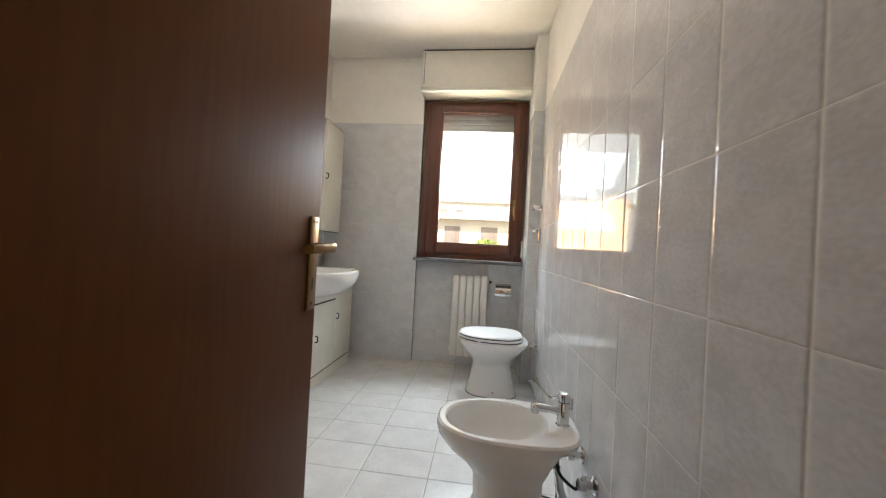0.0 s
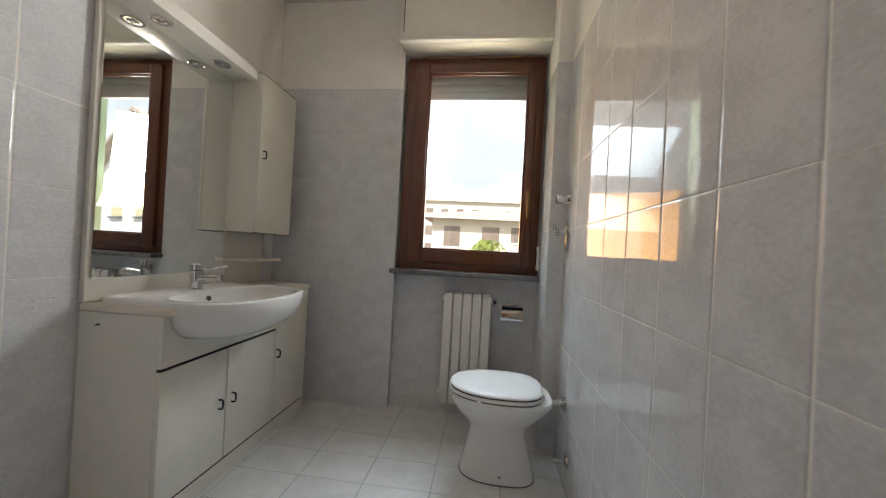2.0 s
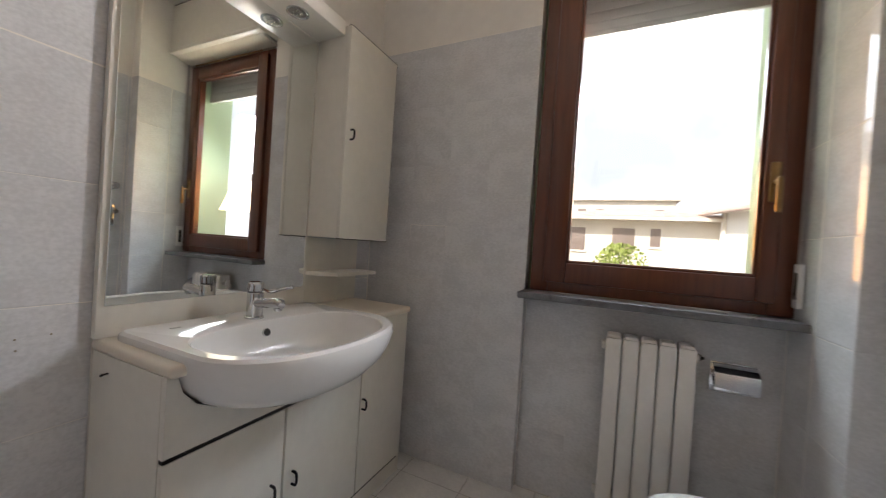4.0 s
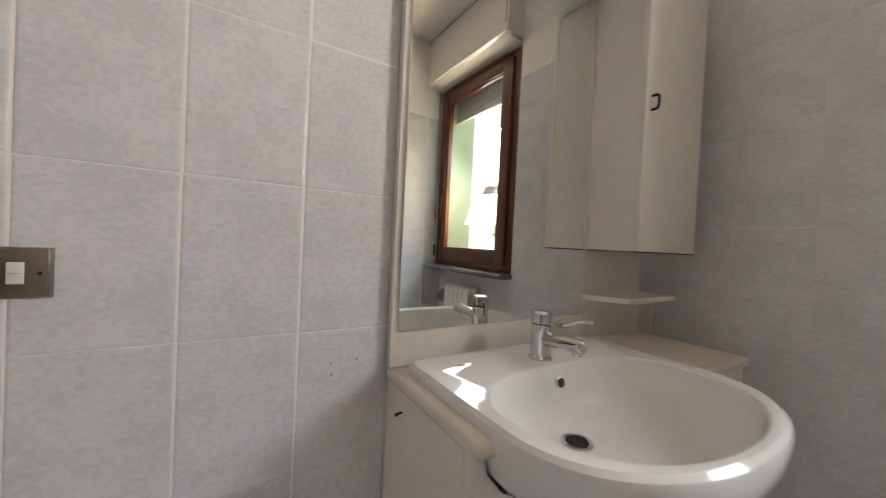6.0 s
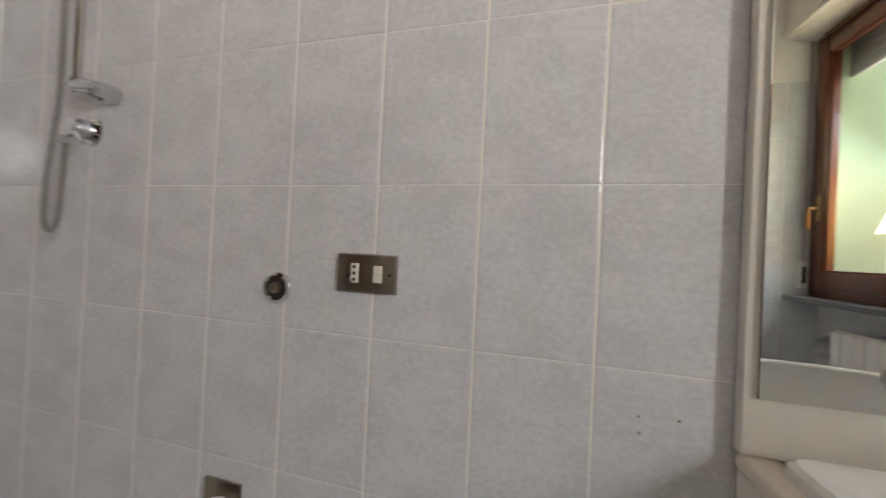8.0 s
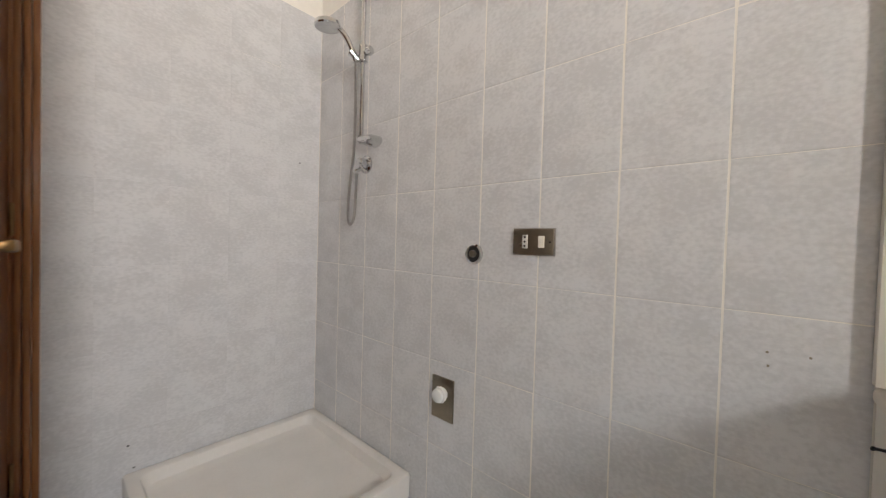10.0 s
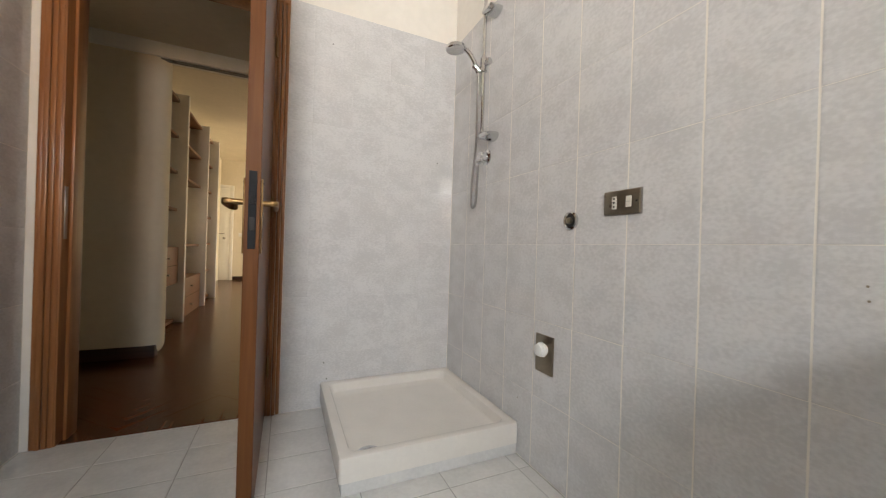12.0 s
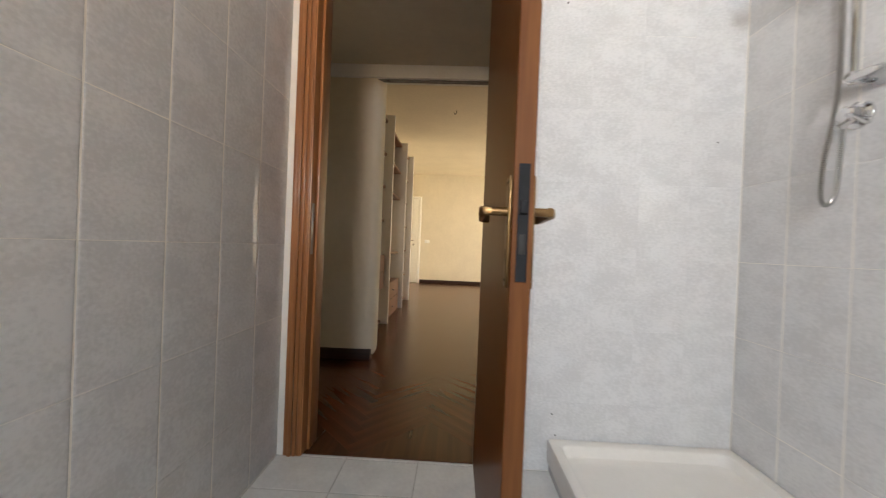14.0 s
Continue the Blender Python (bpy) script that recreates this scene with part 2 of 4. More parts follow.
def tube(points, r, n=10, bm=None, steps=6):
    """A round tube along a smooth line through the points."""
    pts = [Vector(p) for p in points]
    line = []
    ext = [2 * pts[0] - pts[1]] + pts + [2 * pts[-1] - pts[-2]]
    for i in range(1, len(ext) - 2):
        p0, p1, p2, p3 = ext[i - 1:i + 3]
        for k in range(steps):
            t = k / steps
            line.append(0.5 * (2 * p1 + (p2 - p0) * t + (2 * p0 - 5 * p1 + 4 * p2 - p3) * t * t + (3 * p1 - p0 - 3 * p2 + p3) * t ** 3))
    line.append(pts[-1])
    rings, side = [], None
    for i, p in enumerate(line):
        d = (line[min(i + 1, len(line) - 1)] - line[max(i - 1, 0)]).normalized()
        side = (side - d * side.dot(d)).normalized() if side else d.orthogonal().normalized()
        up = d.cross(side)
        rings.append([p + r * (math.cos(2 * math.pi * k / n) * side + math.sin(2 * math.pi * k / n) * up) for k in range(n)])
    return loft(rings, bm=bm)


def ribbed(points, r, low, pitch=0.0052, n=8):
    """A ribbed metal hose along the points: rings of two radii in turn."""
    src = tube(points, 1e-4, 3, steps=24)
    vs = list(src.verts)
    axis = [sum((vs[i + k].co for k in range(3)), Vector()) / 3 for i in range(0, len(vs) - 2, 3)]
    src.free()
    line, rest = [axis[0]], pitch / 2
    for p, q in zip(axis, axis[1:]):
        gap = (q - p).length
        at = rest
        while at < gap:
            line.append(p.lerp(q, at / gap))
            at += pitch / 2
        rest = at - gap
    rings, side = [], None
    for i, p in enumerate(line):
        d = (line[min(i + 1, len(line) - 1)] - line[max(i - 1, 0)]).normalized()
        side = (side - d * side.dot(d)).normalized() if side else d.orthogonal().normalized()
        up, rr = d.cross(side), r if i % 2 else low
        rings.append([p + rr * (math.cos(2 * math.pi * k / n) * side + math.sin(2 * math.pi * k / n) * up) for k in range(n)])
    return loft(rings)


def power(c, e):
    return math.copysign(abs(c) ** (2 / e), c)


def oval(cx, cy, z, front, back, half, ef=2.2, eb=2.2, n=48):
    """A ring whose two halves, towards -x and +x, may differ in length and squareness."""
    out = []
    for k in range(n):
        c, s = math.cos(2 * math.pi * k / n), math.sin(2 * math.pi * k / n)
        e = eb if c >= 0 else ef
        out.append((cx + (back if c >= 0 else front) * power(c, e), cy + half * power(s, e), z))
    return out


def revolve(origin, axis, profile, n=20, bm=None):
    """A turned piece: profile rows of (distance along axis, radius)."""
    axis = Vector(axis).normalized()
    u = axis.orthogonal().normalized()
    v = axis.cross(u)
    rings = [[Vector(origin) + axis * d + r * (math.cos(2 * math.pi * k / n) * u + math.sin(2 * math.pi * k / n) * v) for k in range(n)] for d, r in profile]
    return loft(rings, bm=bm)


W, L, H = 1.882, 3.0, 2.72          # room width, length, height
NX0, NX1, NY = 0.872, 1.80, 3.07      # window niche
PY = 2.69                             # pilaster face
OUT = 3.29                            # outer face of the north wall
TZ = 2.123                            # tile top

# ---- structure: bathroom ----


def slab(name, lo, hi, material, label, kind="structure"):
    ob = part(name, box(lo, hi), material)
    return tagged(ob, label, name.split("_")[0], kind=kind)


wall_west = slab("wall_west", (-0.14, -0.12, -0.1), (-0.002, OUT, H), PLASTER, "tiled bathroom wall with white plaster above")
wall_east = slab("wall_east", (W + 0.002, -0.12, -0.1), (W + 0.14, OUT, H), PLASTER, "tiled bathroom wall with white plaster above")
wall_north = slab("wall_north", (-0.002, L + 0.002, -0.1), (NX0 - 0.002, OUT, H), PLASTER, "tiled wall beside the window, plaster above")
pilaster = slab("wall_pilaster", (NX1 + 0.002, PY + 0.002, -0.1), (W + 0.002, OUT, H), PLASTER, "tiled pilaster beside the window niche")
parapet = slab("wall_parapet", (NX0 - 0.002, NY + 0.002, -0.1), (NX1 + 0.002, OUT, 0.9), PLASTER, "tiled parapet wall under the window")
slab("wall_lintel_front", (NX0 - 0.002, 3.05, 2.336), (NX1 + 0.002, 3.2, H), PLASTER, "plastered lintel behind the shutter box")
lintel = slab("wall_lintel", (NX0 - 0.002, 3.2, 2.4), (NX1 + 0.002, OUT, H), PLASTER, "plastered lintel over the window")
DX0, DX1, DZ = 1.02, 1.775, 2.075      # clear door opening
wall_south = slab("wall_south", (-0.002, -0.12, -0.1), (DX0 - 0.042, -0.002, H), PLASTER, "tiled bathroom wall with white plaster above")
wall_south_e = slab("wall_south_jamb", (DX1 + 0.042, -0.12, -0.1), (W + 0.002, -0.002, H), PLASTER, "narrow white wall strip beside the door casing")
wall_south_t = slab("wall_south_header", (DX0 - 0.042, -0.12, DZ + 0.042), (DX1 + 0.042, -0.002, H), PLASTER, "white plaster wall above the door")
ceiling = slab("ceiling", (-0.14, -0.12, H), (W + 0.14, OUT, H + 0.15), PLASTER, "plain white plaster ceiling")
floor = slab("floor", (-0.14, -0.02, -0.1), (W + 0.14, OUT, -0.003), GROUT, "pale glazed tile floor with grey joints")

# reveals outside the window
for side, lo, hi in (("west", NX0 - 0.001, 0.955), ("east", 1.735, NX1 + 0.001)):
    slab("trim_reveal_" + side, (lo, 3.085, 0.93), (hi, OUT + 0.02, 2.4), GREEN_PAINT, "pale green painted outer window reveal")
slab("trim_outer_sill", (NX0, 3.09, 0.9), (NX1, OUT + 0.05, 0.93), SLATE, "grey stone outer window sill")

# ---- hall ----
HC, HT, FAR = -1.27, 2.22, -7.3
floor_hall = slab("floor_hall", (-2.2, FAR - 0.1, -0.1), (3.4, -0.02, 0.0019), PARQUET, "dark varnished parquet hall floor")
slab("ceiling_hall", (-2.2, FAR - 0.1, 2.72), (3.4, -0.12, 2.87), CREAM, "plain cream hall ceiling")
slab("ceiling_vestibule", (0.22, HC + 0.02, 2.32), (3.28, -0.121, 2.5), CREAM, "lowered cream ceiling of the small vestibule")
slab("wall_hall_far", (-2.2, FAR - 0.12, 0), (3.4, FAR, 2.72), CREAM, "cream plaster wall at the hall's end")
slab("wall_hall_vestibule_east", (3.28, HC - 0.1, 0), (3.4, -0.12, 2.72), CREAM, "cream plaster hall wall")
slab("wall_hall_behind_shelves", (2.3, FAR, 0), (2.42, HC - 0.1, 2.72), CREAM, "cream plaster wall behind the shelving")
tagged(part("wall_hall_corner", box((1.765, HC - 0.19, 0), (3.3, HC, 2.72), 0.085, 6), CREAM), "cream plaster wall with rounded corner", "wall", kind="structure")
# Two walls added out of view to keep the hall lamp off the bathroom.
slab("wall_hall_opening_west", (-2.1, HC - 0.12, 0), (0.93, HC - 0.02, 2.72), CREAM, "added unseen cream wall blocking the hall lamp")
slab("wall_hall_vestibule_west", (0.1, HC - 0.02, 0), (0.22, -0.12, 2.72), CREAM, "added unseen cream wall closing the vestibule against lamp light")
slab("wall_hall_header", (0.93, HC - 0.12, HT + 0.09), (1.732, HC - 0.02, 2.72), CREAM, "cream plaster wall above the hall opening")
slab("trim_sliding_track_cover", (0.22, HC - 0.1, HT), (2.9, HC + 0.02, HT + 0.1), PLASTIC, "white pelmet over the hall opening")
slab("trim_sliding_track", (0.22, HC - 0.05, HT - 0.009), (2.9, HC - 0.01, HT), SLATE, "dark sliding door track under the pelmet")
slab("wall_hall_north", (-2.2, -0.12, 0), (-0.14, -0.0, 2.72), CREAM, "cream plaster hall wall")
slab("wall_hall_north_east", (W + 0.14, -0.12, 0), (3.4, -0.0, 2.72), CREAM, "cream plaster hall wall")
# Made-up opening in the unseen west wall, cut for the hall fill lamp.
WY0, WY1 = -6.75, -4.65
slab("wall_hall_west_a", (-2.2, WY1, 0), (-2.08, -0.12, 2.72), CREAM, "unseen cream hall wall beside the added lamp opening")
slab("wall_hall_west_b", (-2.2, FAR, 0), (-2.08, WY0, 2.72), CREAM, "unseen cream hall wall beside the added lamp opening")
slab("wall_hall_west_c", (-2.2, WY0, 2.3), (-2.08, WY1, 2.72), CREAM, "unseen cream wall over the added lamp opening")
slab("wall_hall_west_d", (-2.2, WY0, 0), (-2.08, WY1, 0.3), CREAM, "unseen cream wall under the added lamp opening")
tagged(part("baseboard_corner", box((1.792, HC - 0.06, 0), (3.28, HC + 0.012, 0.085), 0.004), BASEBOARD), "dark wooden baseboard", "baseboard", kind="structure")
tagged(part("baseboard_far", box((-2.08, FAR, 0), (2.02, FAR + 0.014, 0.085), 0.004), BASEBOARD), "dark wooden baseboard", "baseboard", kind="structure")

# far hall door
d = thing("door_2", "closed white hall door with steel handle", "door", kind="structure")
part("leaf", box((2.1, FAR + 0.004, 0.01), (2.3, FAR + 0.04, 2.08), 0.004), PLASTIC, d)
part("casing", box((2.03, FAR, 0), (2.1, FAR + 0.05, 2.15), 0.006), PLASTIC, d)
part("casing", box((2.1, FAR, 2.08), (2.3, FAR + 0.05, 2.15), 0.006), PLASTIC, d)
hb = rod((2.2, FAR + 0.04, 1.05), (2.2, FAR + 0.09, 1.05), 0.012)
rod((2.2, FAR + 0.09, 1.05), (2.29, FAR + 0.09, 1.05), 0.011, bm=hb)
part("handle", hb, STEEL, d, "steel lever handle")
part("keyhole", revolve((2.2, FAR + 0.04, 0.95), (0, 1, 0), [(0, 0.026), (0.006, 0.024)]), STEEL, d)


hk = tagged(part("ceiling_hook", tube([(1.208, -3.13, 2.72), (1.208, -3.13, 2.68), (1.225, -3.13, 2.66), (1.24, -3.13, 2.68)], 0.004, 8), DARK_STEEL), "dark metal lamp hook in the hall ceiling", "hook")
ws = thing("light_switch", "white wall switch near the far door", "switch")
part("plate", box((1.8, FAR, 1.0), (1.92, FAR + 0.009, 1.08), 0.003), PLASTIC, ws)
part("rocker", box((1.845, FAR + 0.008, 1.015), (1.875, FAR + 0.013, 1.065), 0.002), PLASTIC, ws)


def bookcase():
    """Tall white uprights with dark wooden shelves and drawer boxes."""
    b = thing("bookcase", "tall white bookcase with dark wooden shelves, empty", "bookcase", at=(2.1, -3.4, 0))
    b.location = (0, 0, 0)
    ys = (-1.76, -2.575, -3.655, -4.42)
    for y in ys:
        part("upright", box((1.905, y - 0.022, 0), (2.296, y + 0.022, 2.41), 0.003), PLASTIC, b)
    bays = ((0.03, 1.19, 1.58, 1.955, 2.33), (0.815, 1.585, 1.965, 2.36), (0.045, 0.435, 0.83, 1.22, 1.605, 1.99, 2.37))
    for (a, c), zs in zip(zip(ys, ys[1:]), bays):
        for z in zs:
            part("shelf", box((1.985, c + 0.023, z - 0.014), (2.296, a - 0.023, z + 0.014), 0.002), SHELF_WOOD, b, "dark wooden shelf")
    for a, c, z0, z1 in ((-2.575, -3.655, 0.0, 0.44), (-1.76, -2.575, 0.42, 0.8)):
        dr = part("drawer_box", box((1.96, c + 0.024, z0), (2.29, a - 0.024, z1), 0.004), SHELF_WOOD, b, "reddish wooden drawer box")
        for z in (z0 + 0.11, z1 - 0.11):
            part("knob", revolve((1.96, (a + c) / 2, z), (-1, 0, 0), [(0, 0.006), (0.012, 0.006), (0.016, 0.013), (0.024, 0.009)]), STEEL, dr)
        # Dark strip on the front, painted as shade between the two drawers.
        part("drawer_gap", box((1.959, c + 0.03, (z0 + z1) / 2 - 0.003), (1.964, a - 0.03, (z0 + z1) / 2 + 0.003)), GAP_SHADE_EDGE, dr)
    part("back_panel", box((2.262, -3.63, 1.6), (2.294, -2.6, 2.345), 0.003), SHELF_WOOD, b, "dark wooden cupboard back")
    return b


bookcase()

# ---- door ----


def door_frame():
    """Stepped wooden casing and jamb lining round the opening."""
    f = thing("door_frame", "reddish brown wooden door frame with stepped casing", "door frame", kind="structure")
    for x0, x1, s in ((DX1, DX1 + 0.042, 1), (DX0 - 0.042, DX0, -1)):
        part("jamb", box((x0, -0.13, 0), (x1, 0.004, DZ + 0.042), 0.003), CASING_WOOD, f)
        inner = x0 if s > 0 else x1
        part("rebate", box((inner - s * 0.014, -0.13, 0), (inner - s * 0.001, -0.045, DZ), 0.003), CASING_WOOD, f)
        for k in range(4):
            a = inner + s * (0.006 + k * 0.019)
            part("casing_rib", box((min(a, a + s * 0.017), -0.001, 0), (max(a, a + s * 0.017), 0.007 + 0.004 * (k % 3), DZ + 0.07), 0.003), CASING_WOOD, f)
        part("hall_casing", box((min(inner, inner + s * 0.08), -0.136, 0), (max(inner, inner + s * 0.08), -0.121, DZ + 0.08), 0.004), CASING_WOOD, f)
    part("head", box((DX0, -0.13, DZ), (DX1, 0.004, DZ + 0.042), 0.003), CASING_WOOD, f)
    part("head_casing", box((DX0 - 0.08, -0.001, DZ + 0.008), (DX1 + 0.08, 0.012, DZ + 0.078), 0.004), CASING_WOOD, f)
    part("hall_head_casing", box((DX0, -0.136, DZ), (DX1, -0.121, DZ + 0.08), 0.004), CASING_WOOD, f)
    part("strike_plate", box((DX1 - 0.0015, -0.035, 0.86), (DX1 + 0.001, -0.012, 1.08), 0.0005), STEEL, f)


def door_leaf():
    """The open leaf, swung a right angle into the bathroom."""
    d = thing("door_1", "open dark brown wooden door with brass handles", "door", kind="structure")
    x0, x1, y0, y1 = 1.004, 1.046, 0.012, 0.77
    part("leaf", box((x0, y0, 0.008), (x1, y1, DZ - 0.004), 0.002, 1), DOOR_WOOD, d)
    part("edge_strip", box((x0 + 0.001, y1 - 0.001, 0.008), (x1 - 0.001, y1 + 0.0015, DZ - 0.004), 0.0006, 1), EDGE_WOOD, d, "lighter reddish edge banding")
    lock = part("lock_plate", box((x0 + 0.01, y1 + 0.001, 0.85), (x1 - 0.01, y1 + 0.004, 1.085), 0.001, 1), DARK_STEEL, d, "dark dull steel lock plate")
    part("latch", box((x0 + 0.014, y1 + 0.003, 0.985), (x1 - 0.014, y1 + 0.014, 1.01), 0.002), DARK_STEEL, lock)
    part("bolt", box((x0 + 0.014, y1 + 0.0035, 0.905), (x1 - 0.014, y1 + 0.006, 0.945), 0.001), BLACK, lock)
    for s, xf in ((1, x1), (-1, x0)):
        pl = part("handle_plate", box((min(xf, xf + s * 0.006), 0.72, 0.835), (max(xf, xf + s * 0.006), 0.757, 1.065), 0.0025), BRASS, d, "brass long plate")
        far = 1.3 if s > 0 else 1.0
        h = rod((xf, 0.742, 0.992), (xf + s * 0.036 * far, 0.742, 0.992), 0.009)
        part("neck", h, BRASS, pl)
        n = 12
        ring = []
        for y, out, w, hz in ((0.753, 0.034, 0.005, 0.006), (0.75, 0.038, 0.008, 0.0095), (0.738, 0.043, 0.0085, 0.0115), (0.715, 0.043, 0.0075, 0.0115), (0.68, 0.042, 0.0065, 0.0105), (0.652, 0.041, 0.006, 0.0105), (0.641, 0.037, 0.006, 0.0105), (0.636, 0.028, 0.005, 0.01)):
            drop = 0.006 * (0.75 - y) / 0.1
            ring.append([(xf + s * out * far + w * power(math.cos(2 * math.pi * k / n), 3.0), y, 0.992 - drop + hz * power(math.sin(2 * math.pi * k / n), 3.0)) for k in range(n)])
        part("lever", loft(ring), BRASS, pl)
        kh = box((min(xf + s * 0.0055, xf + s * 0.0066), 0.7345, 0.884), (max(xf + s * 0.0055, xf + s * 0.0066), 0.7415, 0.914), 0.0004, 1)
        part("keyhole", kh, BLACK, pl)
        for y, z in ((0.738, 0.851), (0.73, 1.052), (0.747, 1.052)):
            part("screw", revolve((xf + s * 0.006, y, z), (s, 0, 0), [(0, 0.0042), (0.001, 0.003)], 8), BLACK, pl)
    for z in (0.25, 1.05, 1.85):
        part("hinge", rod((x0 - 0.006, 0.012, z - 0.05), (x0 - 0.006, 0.012, z + 0.05), 0.007, n=12, bevel=0.002), BRASS, d)


door_frame()
door_leaf()
slab("trim_threshold", (DX0 - 0.04, -0.135, -0.002), (DX1 + 0.04, -0.018, 0.0025), PARQUET, "dark wooden floor edge at the doorway")

# ---- window ----


def window():
    w = thing("window_1", "closed reddish mahogany framed window with brass handle", "window", kind="structure")
    x0, x1, z0, z1 = 0.891, 1.797, 0.932, 2.335
    y0, y1, t = 3.022, 3.085, 0.075
    for lo, hi in (((x0, y0, z0), (x0 + t, y1, z1)), ((x1 - t, y0, z0), (x1, y1, z1)), ((x0 + t, y0, z0), (x1 - t, y1, z0 + 0.06)), ((x0 + t, y0, z1 - 0.05), (x1 - t, y1, z1))):
        part("frame_member", box(lo, hi, 0.004), FRAME_WOOD, w)
    sx0, sx1, sz0, sz1, g = x0 + 0.058, x1 - 0.058, z0 + 0.045, z1 - 0.035, 0.078
    ys0, ys1 = 3.0, 3.06
    gx0, gx1, gz0, gz1 = 1.04, 1.685, 1.064, 2.225
    sash = part("sash", box((sx0, ys0, sz0), (gx0, ys1, sz1), 0.006), FRAME_WOOD, w)
    for lo, hi in (((gx1, ys0, sz0), (sx1, ys1, sz1)), ((gx0, ys0, sz0), (gx1, ys1, gz0)), ((gx0, ys0, gz1), (gx1, ys1, sz1))):
        part("sash_member", box(lo, hi, 0.006), FRAME_WOOD, sash)
    for lo, hi in (((gx0, 3.012, gz0), (gx0 + 0.012, 3.03, gz1)), ((gx1 - 0.012, 3.012, gz0), (gx1, 3.03, gz1)), ((gx0, 3.012, gz0), (gx1, 3.03, gz0 + 0.012)), ((gx0, 3.012, gz1 - 0.012), (gx1, 3.03, gz1))):
        part("glazing_bead", box(lo, hi, 0.003), FRAME_WOOD, sash)
    pane = part("pane", box((gx0 - 0.005, 3.032, gz0 - 0.005), (gx1 + 0.005, 3.036, gz1 + 0.005)), GLASS, w, "clear glass pane")
    pane.visible_shadow = False
    hx = (gx1 + sx1) / 2 + 0.0
    plate = part("handle_plate", box((hx - 0.015, 2.988, 1.33), (hx + 0.015, 3.0, 1.47), 0.005), BRASS, w, "brass handle plate")
    hb = rod((hx, 2.99, 1.4), (hx, 2.955, 1.4), 0.008)
    part("lever", box((hx - 0.009, 2.945, 1.29), (hx + 0.009, 2.96, 1.412), 0.006, bm=hb), BRASS, plate)
    part("curtain_bar", rod((x0 + 0.1, 2.99, 2.318), (x1 - 0.1, 2.99, 2.318), 0.006), BRASS, w)
    slat = thing("roller_shutter", "pale grey roller shutter, almost fully raised", "shutter", at=(0, 0, 0))
    for k in range(7):
        z = 2.145 + k * 0.045
        part("slat", box((0.955, 3.13, z - 0.0222), (1.735, 3.142, z + 0.0222), 0.003), SHUTTER, slat)
    part("bottom_rail", box((0.955, 3.125, 2.1), (1.735, 3.147, 2.126), 0.004), SHUTTER, slat)


window()
tagged(part("window_sill", box((0.862, 2.905, 0.902), (NX1 - 0.001, 3.09, 0.93), 0.004), SLATE), "grey stone inner window sill", "sill", kind="structure")


def shutter_box():
    b = thing("roller_shutter_box", "ivory roller shutter box above the window", "shutter box")
    x0, x1, y0 = 0.863, NX1 + 0.001, 2.87
    part("front_panel", box((x0, y0, 2.385), (x1, y0 + 0.02, 2.705), 0.003), LACQUER, b)
    part("lower_lip", box((x0 - 0.006, y0 - 0.012, 2.36), (x1, y0 + 0.03, 2.388), 0.006), LACQUER, b)
    n = 8
    bm = bmesh.new()
    prev = None
    for k in range(n + 1):
        a = k / n
        y, z = y0 + 0.02 + a * 0.12, 2.365 - 0.025 * math.sin(a * math.pi / 2)
        row = [bm.verts.new((x0 + 0.02, y, z)), bm.verts.new((x1, y, z)), bm.verts.new((x1, y, z + 0.012)), bm.verts.new((x0 + 0.02, y, z + 0.012))]
        if prev:
            for i in range(4):
                bm.faces.new((prev[i], prev[(i + 1) % 4], row[(i + 1) % 4], row[i]))
        else:
            bm.faces.new(row)
        prev = row
    bm.faces.new(prev[::-1])
    part("underside", bm, LACQUER, b)
    part("side_panel", box((x0, y0 + 0.02, 2.36), (x0 + 0.018, L + 0.001, 2.705), 0.002), LACQUER, b)
    # Dark fillers painted as the shade in the box's top and side gaps.
    part("top_gap", box((x0 + 0.004, y0 + 0.008, 2.705), (x1, 3.05, 2.718)), GAP_SHADE_EDGE, b)
    part("side_gap", box((x0 + 0.018, y0 - 0.0015, 2.42), (x0 + 0.022, y0 + 0.001, 2.69)), GAP_SHADE_EDGE, b)
    for x in (x0 + 0.1, x1 - 0.09):
        part("screw_cap", revolve((x, y0, 2.44), (0, -1, 0), [(0, 0.009), (0.003, 0.008)], 12), WORKTOP, b)


shutter_box()
sw = thing("shutter_strap_winder", "white shutter strap winder beside the window", "strap winder")
part("cover", box((NX1 - 0.016, 2.97, 0.97), (NX1 - 0.0005, 3.016, 1.12), 0.004), PLASTIC, sw)
part("slot", box((NX1 - 0.0175, 2.984, 1.0), (NX1 - 0.015, 3.002, 1.09)), BLACK, sw)
part("strap", box((NX1 - 0.012, 2.985, 1.12), (NX1 - 0.01, 3.001, 2.34)), SHUTTER, sw)

# ---- radiator and paper holder ----


